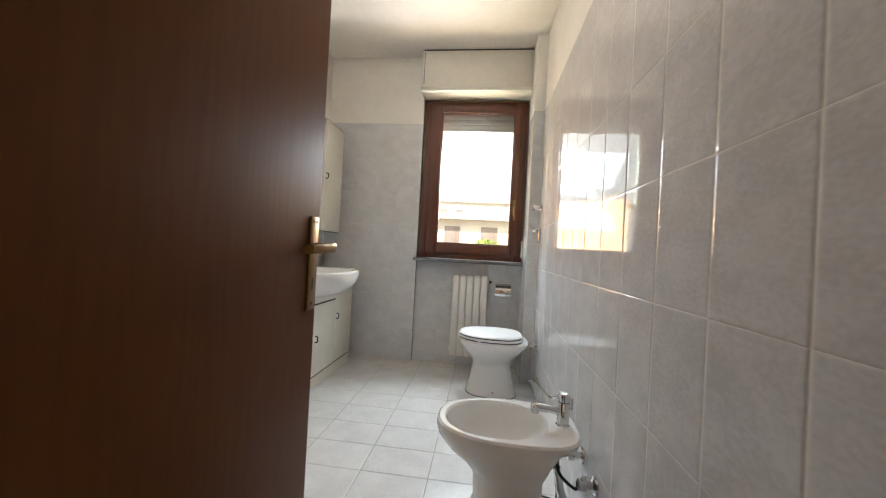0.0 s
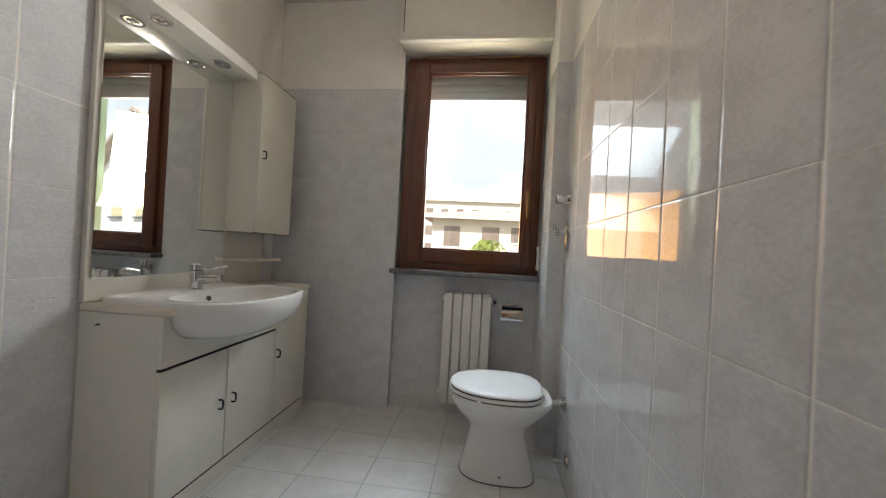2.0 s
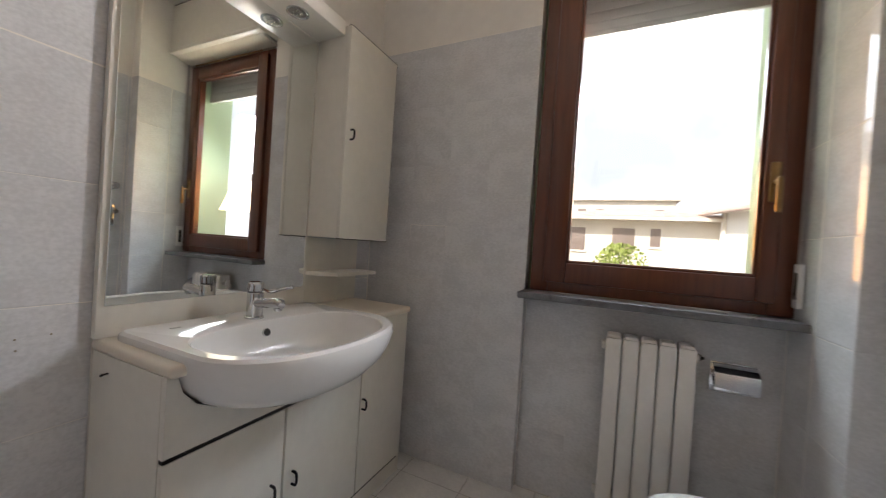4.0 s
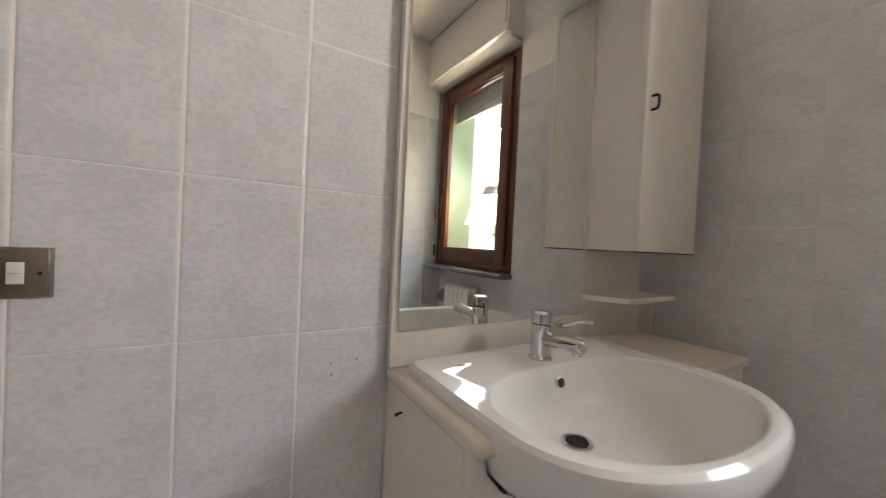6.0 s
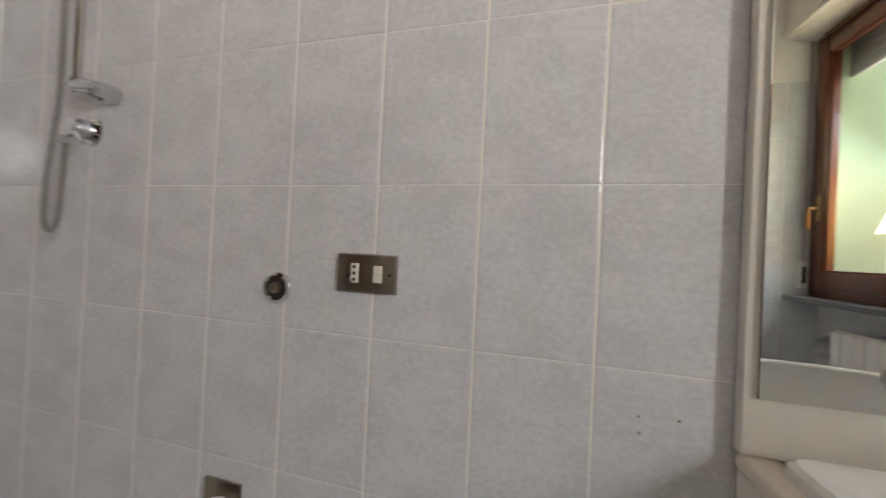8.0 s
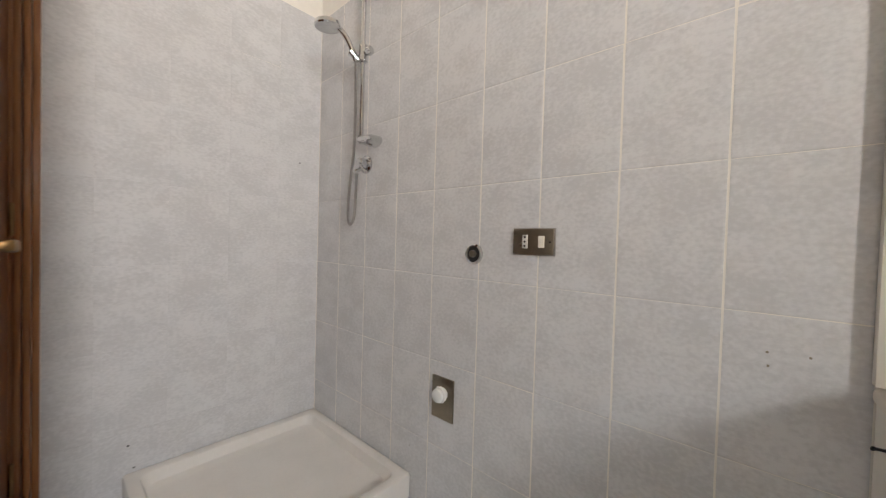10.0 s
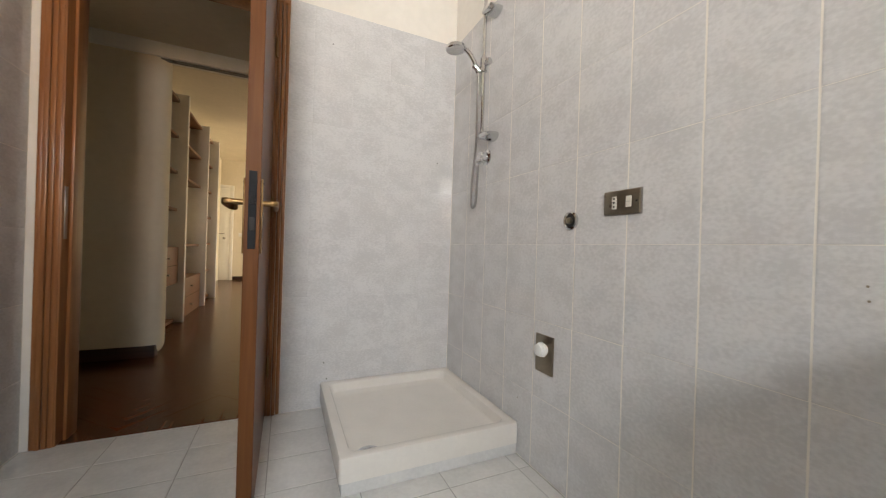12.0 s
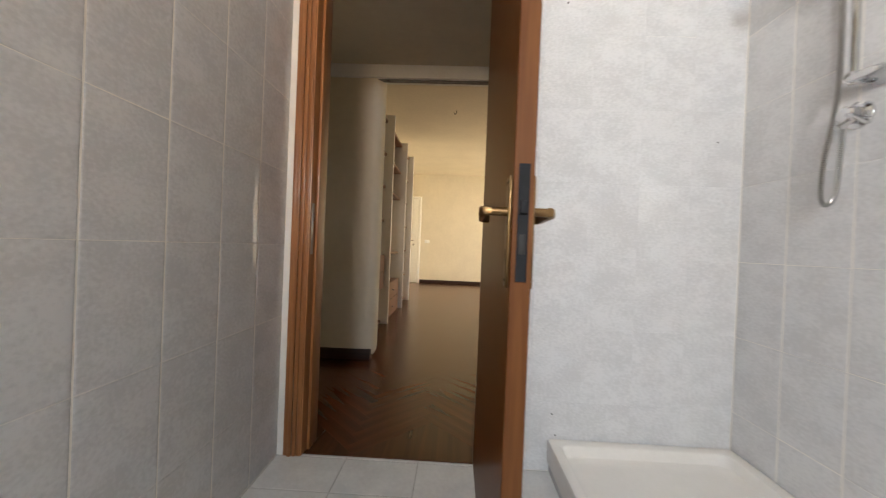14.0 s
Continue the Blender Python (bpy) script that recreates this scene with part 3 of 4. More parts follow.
def radiator():
    r = thing("radiator", "white enamelled aluminium radiator with five sections", "radiator")
    x0, x1, z0, z1, y0, y1, n = 1.216, 1.52, 0.1, 0.786, 2.94, 3.02, 5
    w = (x1 - x0) / n
    for k in range(n):
        a = x0 + k * w
        bm = box((a + 0.0025, y0, z0), (a + w - 0.0025, y0 + 0.012, z1), 0.005)
        box((a + 0.006, y0 + 0.01, z1 - 0.03), (a + w - 0.006, y1, z1 + 0.012), 0.008, bm=bm)
        box((a + w / 2 - 0.004, y0 + 0.01, z0 + 0.02), (a + w / 2 + 0.004, y1, z1 - 0.02), bm=bm)
        box((a + 0.003, y1 - 0.014, z0 + 0.02), (a + w - 0.003, y1, z1 - 0.02), bm=bm)
        part("section", bm, RAD, r)
    for z in (z0 + 0.05, z1 - 0.04):
        part("manifold", rod((x0 - 0.012, (y0 + y1) / 2 + 0.01, z), (x1 + 0.012, (y0 + y1) / 2 + 0.01, z), 0.018), RAD, r)
    part("air_vent", revolve((x1 + 0.012, 3.02, z1 - 0.04), (1, 0, 0), [(0, 0.014), (0.012, 0.012), (0.014, 0.006), (0.022, 0.005)], 12), BLACK, r)
    v = part("valve", rod((x1 + 0.012, 3.02, z0 + 0.05), (x1 + 0.05, 3.02, z0 + 0.05), 0.012), CHROME, r, "chrome radiator valve")
    part("pipe", rod((x1 + 0.045, 3.02, z0 + 0.05), (x1 + 0.045, 3.02, 0.0), 0.008), RAD, v)
    for x in (x0 + 0.06, x1 - 0.06):
        part("bracket", box((x - 0.01, y1 - 0.002, z1 - 0.09), (x + 0.01, NY, z1 - 0.06), 0.002), RAD, r)


radiator()
tp = thing("toilet_paper_holder", "chrome toilet paper holder on the tiled parapet", "paper holder")
part("backplate", box((1.583, NY - 0.01, 0.622), (1.727, NY, 0.735), 0.003), CHROME, tp)
prof = [(NY - 0.01, 0.73), (NY - 0.03, 0.722), (NY - 0.055, 0.7), (NY - 0.066, 0.668), (NY - 0.062, 0.64), (NY - 0.059, 0.64), (NY - 0.062, 0.668), (NY - 0.052, 0.697), (NY - 0.029, 0.717), (NY - 0.01, 0.725)]
part("cover", loft([[(x, y, z) for y, z in prof] for x in (1.588, 1.722)]), CHROME, tp, "curved chrome cover")
part("spindle", rod((1.59, NY - 0.035, 0.66), (1.72, NY - 0.035, 0.66), 0.009), CHROME, tp)

# ---- toilet ----


def toilet():
    t = thing("toilet", "white ceramic floor-standing toilet with closed lid", "toilet")
    cx, cy = 1.56, 2.485
    rings = [oval(cx + 0.02, cy, z, f, b, h, 2.4, 3.0) for z, f, b, h in (
        (0.0, 0.19, 0.168, 0.12), (0.012, 0.191, 0.169, 0.121), (0.03, 0.186, 0.163, 0.117), (0.12, 0.166, 0.138, 0.103), (0.2, 0.15, 0.119, 0.093),
        (0.232, 0.152, 0.122, 0.098), (0.256, 0.168, 0.136, 0.115), (0.282, 0.193, 0.158, 0.138), (0.312, 0.22, 0.185, 0.16), (0.345, 0.243, 0.213, 0.175), (0.362, 0.253, 0.228, 0.182), (0.378, 0.256, 0.234, 0.184), (0.388, 0.25, 0.23, 0.178))]
    part("bowl", loft(rings), CERAMIC, t)
    seat = [oval(cx + 0.015, cy, z, f, 0.2, h, 2.2, 2.8) for z, f, h in ((0.395, 0.25, 0.176), (0.397, 0.256, 0.182), (0.407, 0.256, 0.182), (0.41, 0.251, 0.178))]
    part("seat", loft(seat), PLASTIC, t)
    lid = [oval(cx + 0.015, cy, z, f, 0.2 * f / 0.256, h, 2.2, 2.8) for z, f, h in ((0.4165, 0.243, 0.174), (0.4185, 0.249, 0.18), (0.425, 0.249, 0.18), (0.43, 0.243, 0.174), (0.433, 0.229, 0.161), (0.4345, 0.196, 0.138), (0.435, 0.1, 0.07))]
    part("lid", loft(lid), PLASTIC, t)
    # Dark rings stand in for the shade between rim, seat and lid.
    for z0, z1 in ((0.386, 0.396), (0.408, 0.418)):
        part("seat_gap", loft([oval(cx + 0.015, cy, z, 0.247, 0.195, 0.174, 2.2, 2.8) for z in (z0, z1)]), GAP_SHADE_EDGE, t)
    # One dark ring draws both the joint's dirt and the contact shadow.
    part("base_joint", loft([oval(cx + 0.02, cy, z, 0.193, 0.171, 0.123, 2.4, 3.0) for z in (-0.001, 0.003)]), GAP_SHADE_EDGE, t, "dark floor joint, dirt and contact shadow in one ring")
    for y in (cy - 0.07, cy + 0.07):
        part("hinge", rod((cx + 0.2, y - 0.02, 0.41), (cx + 0.2, y + 0.02, 0.41), 0.012, bevel=0.003), PLASTIC, t)
    part("buffer", box((cx - 0.1, cy - 0.188, 0.395), (cx - 0.08, cy - 0.178, 0.406), 0.002), PLASTIC, t)
    part("floor_screw", revolve((cx + 0.02, cy - 0.112, 0.035), (0, -1, 0.25), [(0, 0.009), (0.005, 0.007)], 12), STEEL, t)
    fp = part("flush_pipe", rod((1.77, cy, 0.355), (1.9, cy, 0.355), 0.015), CHROME, t, "chrome flush pipe into the wall")
    part("rosette", revolve((W, cy, 0.355), (-1, 0, 0), [(0, 0.034), (0.008, 0.033), (0.02, 0.02), (0.024, 0.017)]), CHROME, fp)


toilet()


def wall_cock(name, label, y, z, kind):
    """A small chrome cock on the tiled east wall."""
    t = thing(name, label, "valve")
    part("rosette", revolve((W, y, z), (-1, 0, 0), [(0, 0.028), (0.006, 0.027), (0.012, 0.015)]), CHROME, t)
    if kind == "knob":
        part("body", revolve((W - 0.01, y, z), (-1, 0, 0), [(0, 0.012), (0.025, 0.012), (0.027, 0.022), (0.05, 0.024), (0.058, 0.018)]), CHROME, t)
    elif kind == "lever":
        part("plate", box((W - 0.016, y - 0.02, z - 0.1), (W - 0.0005, y + 0.02, z + 0.035), 0.006), CHROME, t)
        part("body", revolve((W - 0.012, y, z), (-1, 0, 0), [(0, 0.014), (0.03, 0.014), (0.034, 0.02), (0.05, 0.018)]), CHROME, t)
        part("lever", tube([(W - 0.05, y, z), (W - 0.068, y - 0.01, z + 0.01), (W - 0.075, y - 0.02, z + 0.04)], 0.008), CHROME, t)
    else:
        part("body", revolve((W - 0.01, y, z), (-1, 0, 0), [(0, 0.01), (0.035, 0.01), (0.036, 0.014), (0.05, 0.014)]), CHROME, t)
    return t


wall_cock("flush_valve", "chrome flush valve knob on grey wall tiles", 2.61, 1.36, "knob")
wall_cock("flush_valve", "chrome flush valve lever on long plate", 2.61, 1.19, "lever")
wall_cock("stop_valve", "small chrome stop valve low on the tiles", 2.4, 0.128, "stub")

# ---- bidet ----


def bidet():
    b = thing("bidet", "white ceramic floor-standing bidet", "bidet")
    cx, cy = 1.57, 1.235
    out = [oval(cx + 0.03, cy, z, f, k, h, 2.3, 3.2) for z, f, k, h in (
        (0.0, 0.155, 0.14, 0.11), (0.015, 0.155, 0.14, 0.11), (0.1, 0.125, 0.12, 0.09), (0.2, 0.13, 0.12, 0.095), (0.25, 0.17, 0.14, 0.12),
        (0.3, 0.23, 0.155, 0.157), (0.34, 0.263, 0.178, 0.176), (0.358, 0.27, 0.2, 0.181), (0.37, 0.272, 0.227, 0.182), (0.385, 0.27, 0.235, 0.18), (0.392, 0.262, 0.23, 0.173))]
    inn = [oval(cx - 0.03, cy, z, f, k, h, 2.1, 2.1) for z, f, k, h in (
        (0.391, 0.184, 0.197, 0.15), (0.384, 0.177, 0.19, 0.143), (0.35, 0.17, 0.18, 0.136), (0.31, 0.15, 0.135, 0.116), (0.28, 0.115, 0.1, 0.088), (0.266, 0.07, 0.065, 0.055), (0.262, 0.02, 0.02, 0.02))]
    part("bowl", loft(out + inn), CERAMIC, b)
    part("drain", revolve((cx - 0.03, cy, 0.262), (0, 0, 1), [(0, 0.022), (0.003, 0.02)]), CHROME, b)
    part("siphon", tube([(1.78, cy + 0.03, 0.22), (1.8, cy + 0.03, 0.12), (1.84, cy + 0.03, 0.06), (W, cy + 0.03, 0.05)], 0.016), CHROME, b)


bidet()


def lever_tap(name, label, x, y, z, s, reach, turn, rise=0.0, k=1.0):
    """A single-lever chrome tap: body, cap, spout and a thin lever."""
    t = thing(name, label, "tap")
    part("base_ring", revolve((x, y, z), (0, 0, 1), [(0, 0.03 * k), (0.004, 0.03 * k), (0.007, 0.026 * k)]), CHROME, t)
    part("body", revolve((x, y, z + 0.008), (0, 0, 1), [(0, 0.0255 * k), (0.075, 0.0255 * k), (0.078, 0.0235 * k)]), CHROME, t)
    part("seal", revolve((x, y, z + 0.086), (0, 0, 1), [(0, 0.0238 * k), (0.004, 0.0238 * k)]), BLACK, t)
    part("cap", revolve((x, y, z + 0.09), (0, 0, 1), [(0, 0.0262 * k), (0.024, 0.0262 * k), (0.03, 0.021 * k), (0.031, 0.004)]), CHROME, t)
    sp = [[(x + s * d, y + w * k * math.cos(2 * math.pi * i / 12), z + zz + hh * k * math.sin(2 * math.pi * i / 12)) for i in range(12)] for d, zz, w, hh in (
        (0.012, 0.05, 0.019, 0.018), (0.05, 0.055, 0.018, 0.016), (reach - 0.02, 0.06, 0.0185, 0.0175), (reach - 0.004, 0.059, 0.018, 0.0175), (reach + 0.002, 0.057, 0.012, 0.012))]
    spout = part("spout", loft(sp), CHROME, t)
    part("aerator", rod((x + s * (reach - 0.015), y, z + 0.038), (x + s * (reach - 0.015), y, z + 0.056), 0.013), CHROME, spout)
    dx, dy = turn
    part("lever", tube([(x + 0.018 * dx, y + 0.018 * dy, z + 0.1), (x + 0.05 * dx, y + 0.05 * dy, z + 0.088), (x + 0.085 * dx, y + 0.085 * dy, z + 0.1 + rise * 0.5), (x + 0.12 * dx, y + 0.12 * dy, z + 0.108 + rise)], 0.0055, 8), CHROME, t)
    part("drain_rod", rod((x - s * 0.031, y, z + 0.06), (x - s * 0.031, y, z + 0.1), 0.004), CHROME, t)
    return t


lever_tap("bidet_tap", "chrome single-lever tap on the bidet", 1.785, 1.235, 0.388, -1, 0.115, (-0.86, 0.5), 0.03, 0.84)
bv = thing("bidet_supply_valve", "chrome angle valves and hoses under bidet", "valve")
for y, z, bend in ((1.31, 0.248, ((-0.075, -0.012, 0.0), (-0.105, -0.03, 0.02))), (1.15, 0.237, ((-0.06, 0.03, -0.035), (-0.1, 0.08, -0.02), (-0.112, 0.105, 0.04)))):
    p = part("rosette", revolve((W, y, z), (-1, 0, 0), [(0, 0.03), (0.006, 0.029), (0.012, 0.014)]), CHROME, bv)
    part("valve_body", revolve((W - 0.01, y, z), (-1, 0, 0), [(0, 0.012), (0.022, 0.012), (0.023, 0.02), (0.046, 0.02), (0.052, 0.011)]), CHROME, p)
    part("spindle", rod((W - 0.04, y, z), (W - 0.04, y, z + 0.034), 0.008, n=10), CHROME, p)
    part("hose", tube([(W - 0.05, y, z)] + [(W + i, y + j, z + k) for i, j, k in bend] + [(1.772, 1.25, 0.32)], 0.006, 8), DARK_STEEL, p, "dark flexible hose")
pr = thing("pop_up_linkage", "thin dark waste linkage rods under bidet", "linkage")
part("upright_rod", rod((1.79, 1.3, 0.05), (1.787, 1.275, 0.3), 0.003, n=8), DARK_STEEL, pr)
part("cross_rod", rod((1.69, 1.31, 0.085), (1.84, 1.29, 0.07), 0.003, n=8), DARK_STEEL, pr)
part("clamp", box((1.784, 1.293, 0.068), (1.796, 1.305, 0.084), 0.002), STEEL, pr)

# ---- vanity ----
VY0, VY1, VX = 1.848, 2.872, 0.345


def d_handle(name, x, y, z, parent):
    part(name, tube([(x, y, z + 0.02), (x + 0.014, y, z + 0.02), (x + 0.02, y, z + 0.012), (x + 0.02, y, z - 0.012), (x + 0.014, y, z - 0.02), (x, y, z - 0.02)], 0.004, 8, steps=3), DARK_STEEL, parent, "small dark metal handle")


def vanity():
    v = thing("vanity_cabinet", "ivory lacquered vanity cabinet with three doors", "cabinet")
    part("end_panel", box((0.003, VY0, 0.0), (VX - 0.0185, VY0 + 0.018, 0.772), 0.001, 1), LACQUER, v)
    part("end_panel", box((0.003, VY1 - 0.018, 0.0), (VX, VY1, 0.772), 0.001, 1), LACQUER, v)
    part("back_panel", box((0.003, VY0 + 0.018, 0.08), (0.015, VY1 - 0.018, 0.772)), LACQUER, v)
    part("bottom_panel", box((0.015, VY0 + 0.018, 0.08), (VX - 0.02, VY1 - 0.018, 0.098)), LACQUER, v)
    # Dark board added behind the doors as shade for the gaps between them.
    part("inner_shadow_board", box((VX - 0.03, VY0 + 0.019, 0.09), (VX - 0.022, VY1 - 0.019, 0.58)), GAP_SHADE_EDGE, v)
    part("divider", box((0.015, 2.535, 0.098), (VX - 0.022, 2.551, 0.772)), LACQUER, v)
    # Solid black strips painted in for the shade of two narrow gaps.
    part("shadow_gap", box((VX - 0.018, VY0 + 0.003, 0.5735), (VX - 0.003, 2.541, 0.5865)), BLACK, v, "black strip painted as shade under the fascia")
    part("shadow_gap", box((VX - 0.018, VY0 + 0.003, 0.0735), (VX - 0.003, VY1 - 0.002, 0.0845)), BLACK, v, "black strip painted as shade over the plinth")
    part("plinth", box((VX - 0.018, VY0 + 0.001, 0.0), (VX - 0.004, VY1 - 0.018, 0.074), 0.001, 1), LACQUER, v)
    bowl = ((0.772, 0.325), (0.728, 0.312), (0.69, 0.28), (0.665, 0.234), (0.652, 0.177), (0.644, 0.12))
    cut = [(2.54, 0.586), (2.54, 0.772)] + [(2.196 + h, z) for z, h in bowl] + [(2.196 - h, z) for z, h in bowl[::-1]] + [(VY0 + 0.001, 0.772), (VY0 + 0.001, 0.586)]
    part("fascia", loft([[(x, y, z) for y, z in cut] for x in (VX - 0.018, VX)]), LACQUER, v, "ivory fascia cut out round the basin")
    for a, c, top, hy in ((VY0 + 0.001, 2.177, 0.574, 2.138), (2.185, 2.54, 0.574, 2.217), (2.546, VY1, 0.77, 2.557)):
        dr = part("cabinet_door", box((VX - 0.018, a, 0.084), (VX + 0.002, c, top), 0.002, 2), LACQUER, v)
        d_handle("handle", VX + 0.002, hy, 0.341 if top < 0.6 else 0.444, dr)
    part("towel_hook", tube([(0.09, VY0, 0.728), (0.092, VY0 - 0.014, 0.728), (0.1, VY0 - 0.018, 0.729), (0.106, VY0 - 0.018, 0.734)], 0.0025, 8), DARK_STEEL, v)


vanity()
ct = thing("vanity_countertop", "ivory laminate countertop with rounded nose", "countertop")
part("top_strip", box((0.003, VY0 - 0.006, 0.773), (0.372, VY0 + 0.05, 0.802), 0.011, 4), WORKTOP, ct)
part("top_board", box((0.003, 2.505, 0.773), (0.362, VY1 + 0.002, 0.802), 0.01, 4), WORKTOP, ct)
part("top_rear", box((0.003, VY0 + 0.05, 0.773), (0.07, 2.505, 0.802)), WORKTOP, ct)


def basin():
    b = thing("washbasin", "white ceramic semi-recessed washbasin", "washbasin")
    cy = 2.196

    def outline(z, back, cx, front, half, eb=26.0, ef=2.3):
        return oval(cx, cy, z, cx - back, front - cx, half, eb, ef, 72)

    out = [outline(*r) for r in (
        (0.648, 0.14, 0.29, 0.41, 0.11), (0.652, 0.12, 0.3, 0.45, 0.165), (0.665, 0.1, 0.31, 0.505, 0.225), (0.69, 0.075, 0.32, 0.55, 0.272), (0.728, 0.055, 0.34, 0.584, 0.305),
        (0.77, 0.048, 0.36, 0.602, 0.319), (0.806, 0.045, 0.38, 0.607, 0.326), (0.818, 0.046, 0.38, 0.604, 0.324), (0.825, 0.052, 0.38, 0.595, 0.317))]
    inn = [outline(0.8232, 0.192, 0.36, 0.582, 0.289, 2.6, 2.3)]
    for k in range(15):
        a = k / 14 * math.pi / 2 * 0.985
        g, dz = math.cos(a) ** 0.62, math.sin(a) ** 0.85
        inn.append(outline(0.819 - 0.13 * dz, 0.305 - 0.105 * g, 0.305 + 0.055 * g, 0.305 + 0.272 * g, 0.285 * g, 2.6, 2.3))
    part("bowl", loft(out + inn), CERAMIC, b)
    dn = part("drain", revolve((0.303, cy - 0.035, 0.69), (0, 0, 1), [(0, 0.033), (0.004, 0.033), (0.006, 0.029), (0.004, 0.024)]), CHROME, b, "chrome drain ring")
    part("drain_hole", revolve((0.303, cy - 0.035, 0.69), (0, 0, 1), [(0.001, 0.0245), (0.0048, 0.024)]), BLACK, dn)
    ov = part("overflow_ring", revolve((0.225, cy - 0.006, 0.787), (1, 0, 0.3), [(-0.004, 0.0128), (0.003, 0.0128), (0.004, 0.0108)]), CHROME, b)
    part("overflow_hole", revolve((0.2305, cy - 0.006, 0.7887), (1, 0, 0.3), [(-0.002, 0.0112), (0.0001, 0.0112)]), BLACK, ov)


basin()
mk = tagged(part("maker_mark", box((0.12, 1.965, 0.8245), (0.127, 1.99, 0.8254)), STEEL), "small grey printed mark on the basin", "mark")
lever_tap("basin_tap", "chrome single-lever basin tap", 0.155, 2.196, 0.824, 1, 0.125, (0.85, 0.52))

mp = thing("mirror_panel", "ivory mirror panel with canopy and spotlights", "mirror")
part("board", box((0.001, 1.842, 0.803), (0.024, 2.526, 1.985), 0.002), LACQUER, mp)
glassy = part("mirror", box((-0.003, -0.33, -0.5255), (0.003, 0.33, 0.5255), 0.0012, 1), MIRROR, mp, "silvered mirror glass")
glassy.matrix_basis = pose(0.025, 2.186, 1.4135, 0, 0, 0.6)
can = part("canopy", box((0.001, 1.842, 1.942), (0.17, 2.524, 2.0), 0.004), LACQUER, mp, "ivory light canopy")
for y in (2.012, 2.345):
    sp = part("spotlight", revolve((0.096, y, 1.943), (0, 0, -1), [(0, 0.041), (0.003, 0.041), (0.005, 0.036), (0.003, 0.031), (0.001, 0.03)], 32), CHROME, can, "unlit chrome spotlight ring")
    part("reflector", revolve((0.096, y, 1.941), (0, 0, -1), [(-0.001, 0.0305), (0.0003, 0.0305)], 28), STEEL, sp, "dark reflector bowl")
    for k in range(4):
        a = math.pi / 4 + k * math.pi / 2
        part("bulb_pin", revolve((0.096 + 0.013 * math.cos(a), y + 0.013 * math.sin(a), 1.941), (0, 0, -1), [(0, 0.0075), (0.003, 0.0065), (0.0045, 0.003)], 10), CHROME, sp)
part("shelf_back", box((0.001, 2.532, 0.803), (0.014, 2.875, 1.102), 0.001), LACQUER, mp)

wc = thing("wall_cabinet", "tall ivory wall cabinet with closed door", "cabinet")
part("body", box((0.001, 2.527, 1.106), (0.1805, 2.866, 1.984), 0.001, 1), LACQUER, wc)
wd = part("cabinet_door", box((0.181, 2.526, 1.106), (0.2, 2.864, 1.983), 0.0015, 2), LACQUER, wc)
part("edge_strip", box((0.1815, 2.528, 1.983), (0.1985, 2.866, 1.9865)), GAP_SHADE_EDGE, wd, "dark door edge")
part("edge_strip", box((0.1815, 2.864, 1.106), (0.1985, 2.8675, 1.983)), GAP_SHADE_EDGE, wd, "dark door edge")
part("edge_strip", box((0.1815, 2.528, 1.1025), (0.1985, 2.866, 1.106)), GAP_SHADE_EDGE, wd, "dark door edge")
d_handle("handle", 0.2, 2.556, 1.542, wd)
gs = thing("small_shelf", "small ivory shelf under the wall cabinet", "shelf")
sh = [(0.014, 2.535), (0.085, 2.555), (0.14, 2.6), (0.146, 2.64), (0.146, 2.868), (0.014, 2.868)]
part("board", loft([[(x, y, z) for x, y in sh] for z in (0.938, 0.954)]), LACQUER, gs)

# ---- west wall fittings ----


def socket_plate():
    s = thing("socket_plate", "bronze plate with socket and cream rocker switch", "socket")
    y0, y1, z0, z1 = 1.155, 1.279, 0.99, 1.063
    part("plate", box((0.0, y0, z0), (0.009, y1, z1), 0.003), BRONZE, s)
    part("surround", box((0.0, y0 - 0.002, z0 - 0.002), (0.004, y1 + 0.004, z1 + 0.002), 0.001), STEEL, s)
    so = part("socket", box((0.008, 1.186, 1.007), (0.0105, 1.203, 1.046), 0.001), LACQUER, s, "cream three-hole socket")
    for z in (1.014, 1.0265, 1.039):
        part("hole", revolve((0.0102, 1.194, z), (1, 0, 0), [(0, 0.0035), (0.0006, 0.0035)], 10), BLACK, so)
    sw2 = part("switch", box((0.008, 1.236, 1.01), (0.0125, 1.254, 1.043), 0.0015), LACQUER, s, "cream rocker switch")
    part("switch_line", box((0.0123, 1.2375, 1.0255), (0.0128, 1.2525, 1.0262)), STEEL, sw2)
    part("screw", revolve((0.009, 1.27, 1.026), (1, 0, 0), [(0, 0.003), (0.0008, 0.0028)], 10), BLACK, s)


socket_plate()
vl = thing("blank_outlet", "open round outlet with chrome ring", "outlet")
part("ring", revolve((0.0, 1.008, 0.983), (1, 0, 0), [(0, 0.034), (0.006, 0.033), (0.009, 0.027), (0.004, 0.024)], 28), CHROME, vl)
part("cup", revolve((0.0005, 1.008, 0.983), (1, 0, 0), [(0, 0.024), (0.0045, 0.0235)], 24), BLACK, vl)
part("spindle", revolve((0.003, 1.008, 0.983), (1, 0, 0), [(0, 0.012), (0.012, 0.011), (0.014, 0.008)], 16), BRONZE, vl)

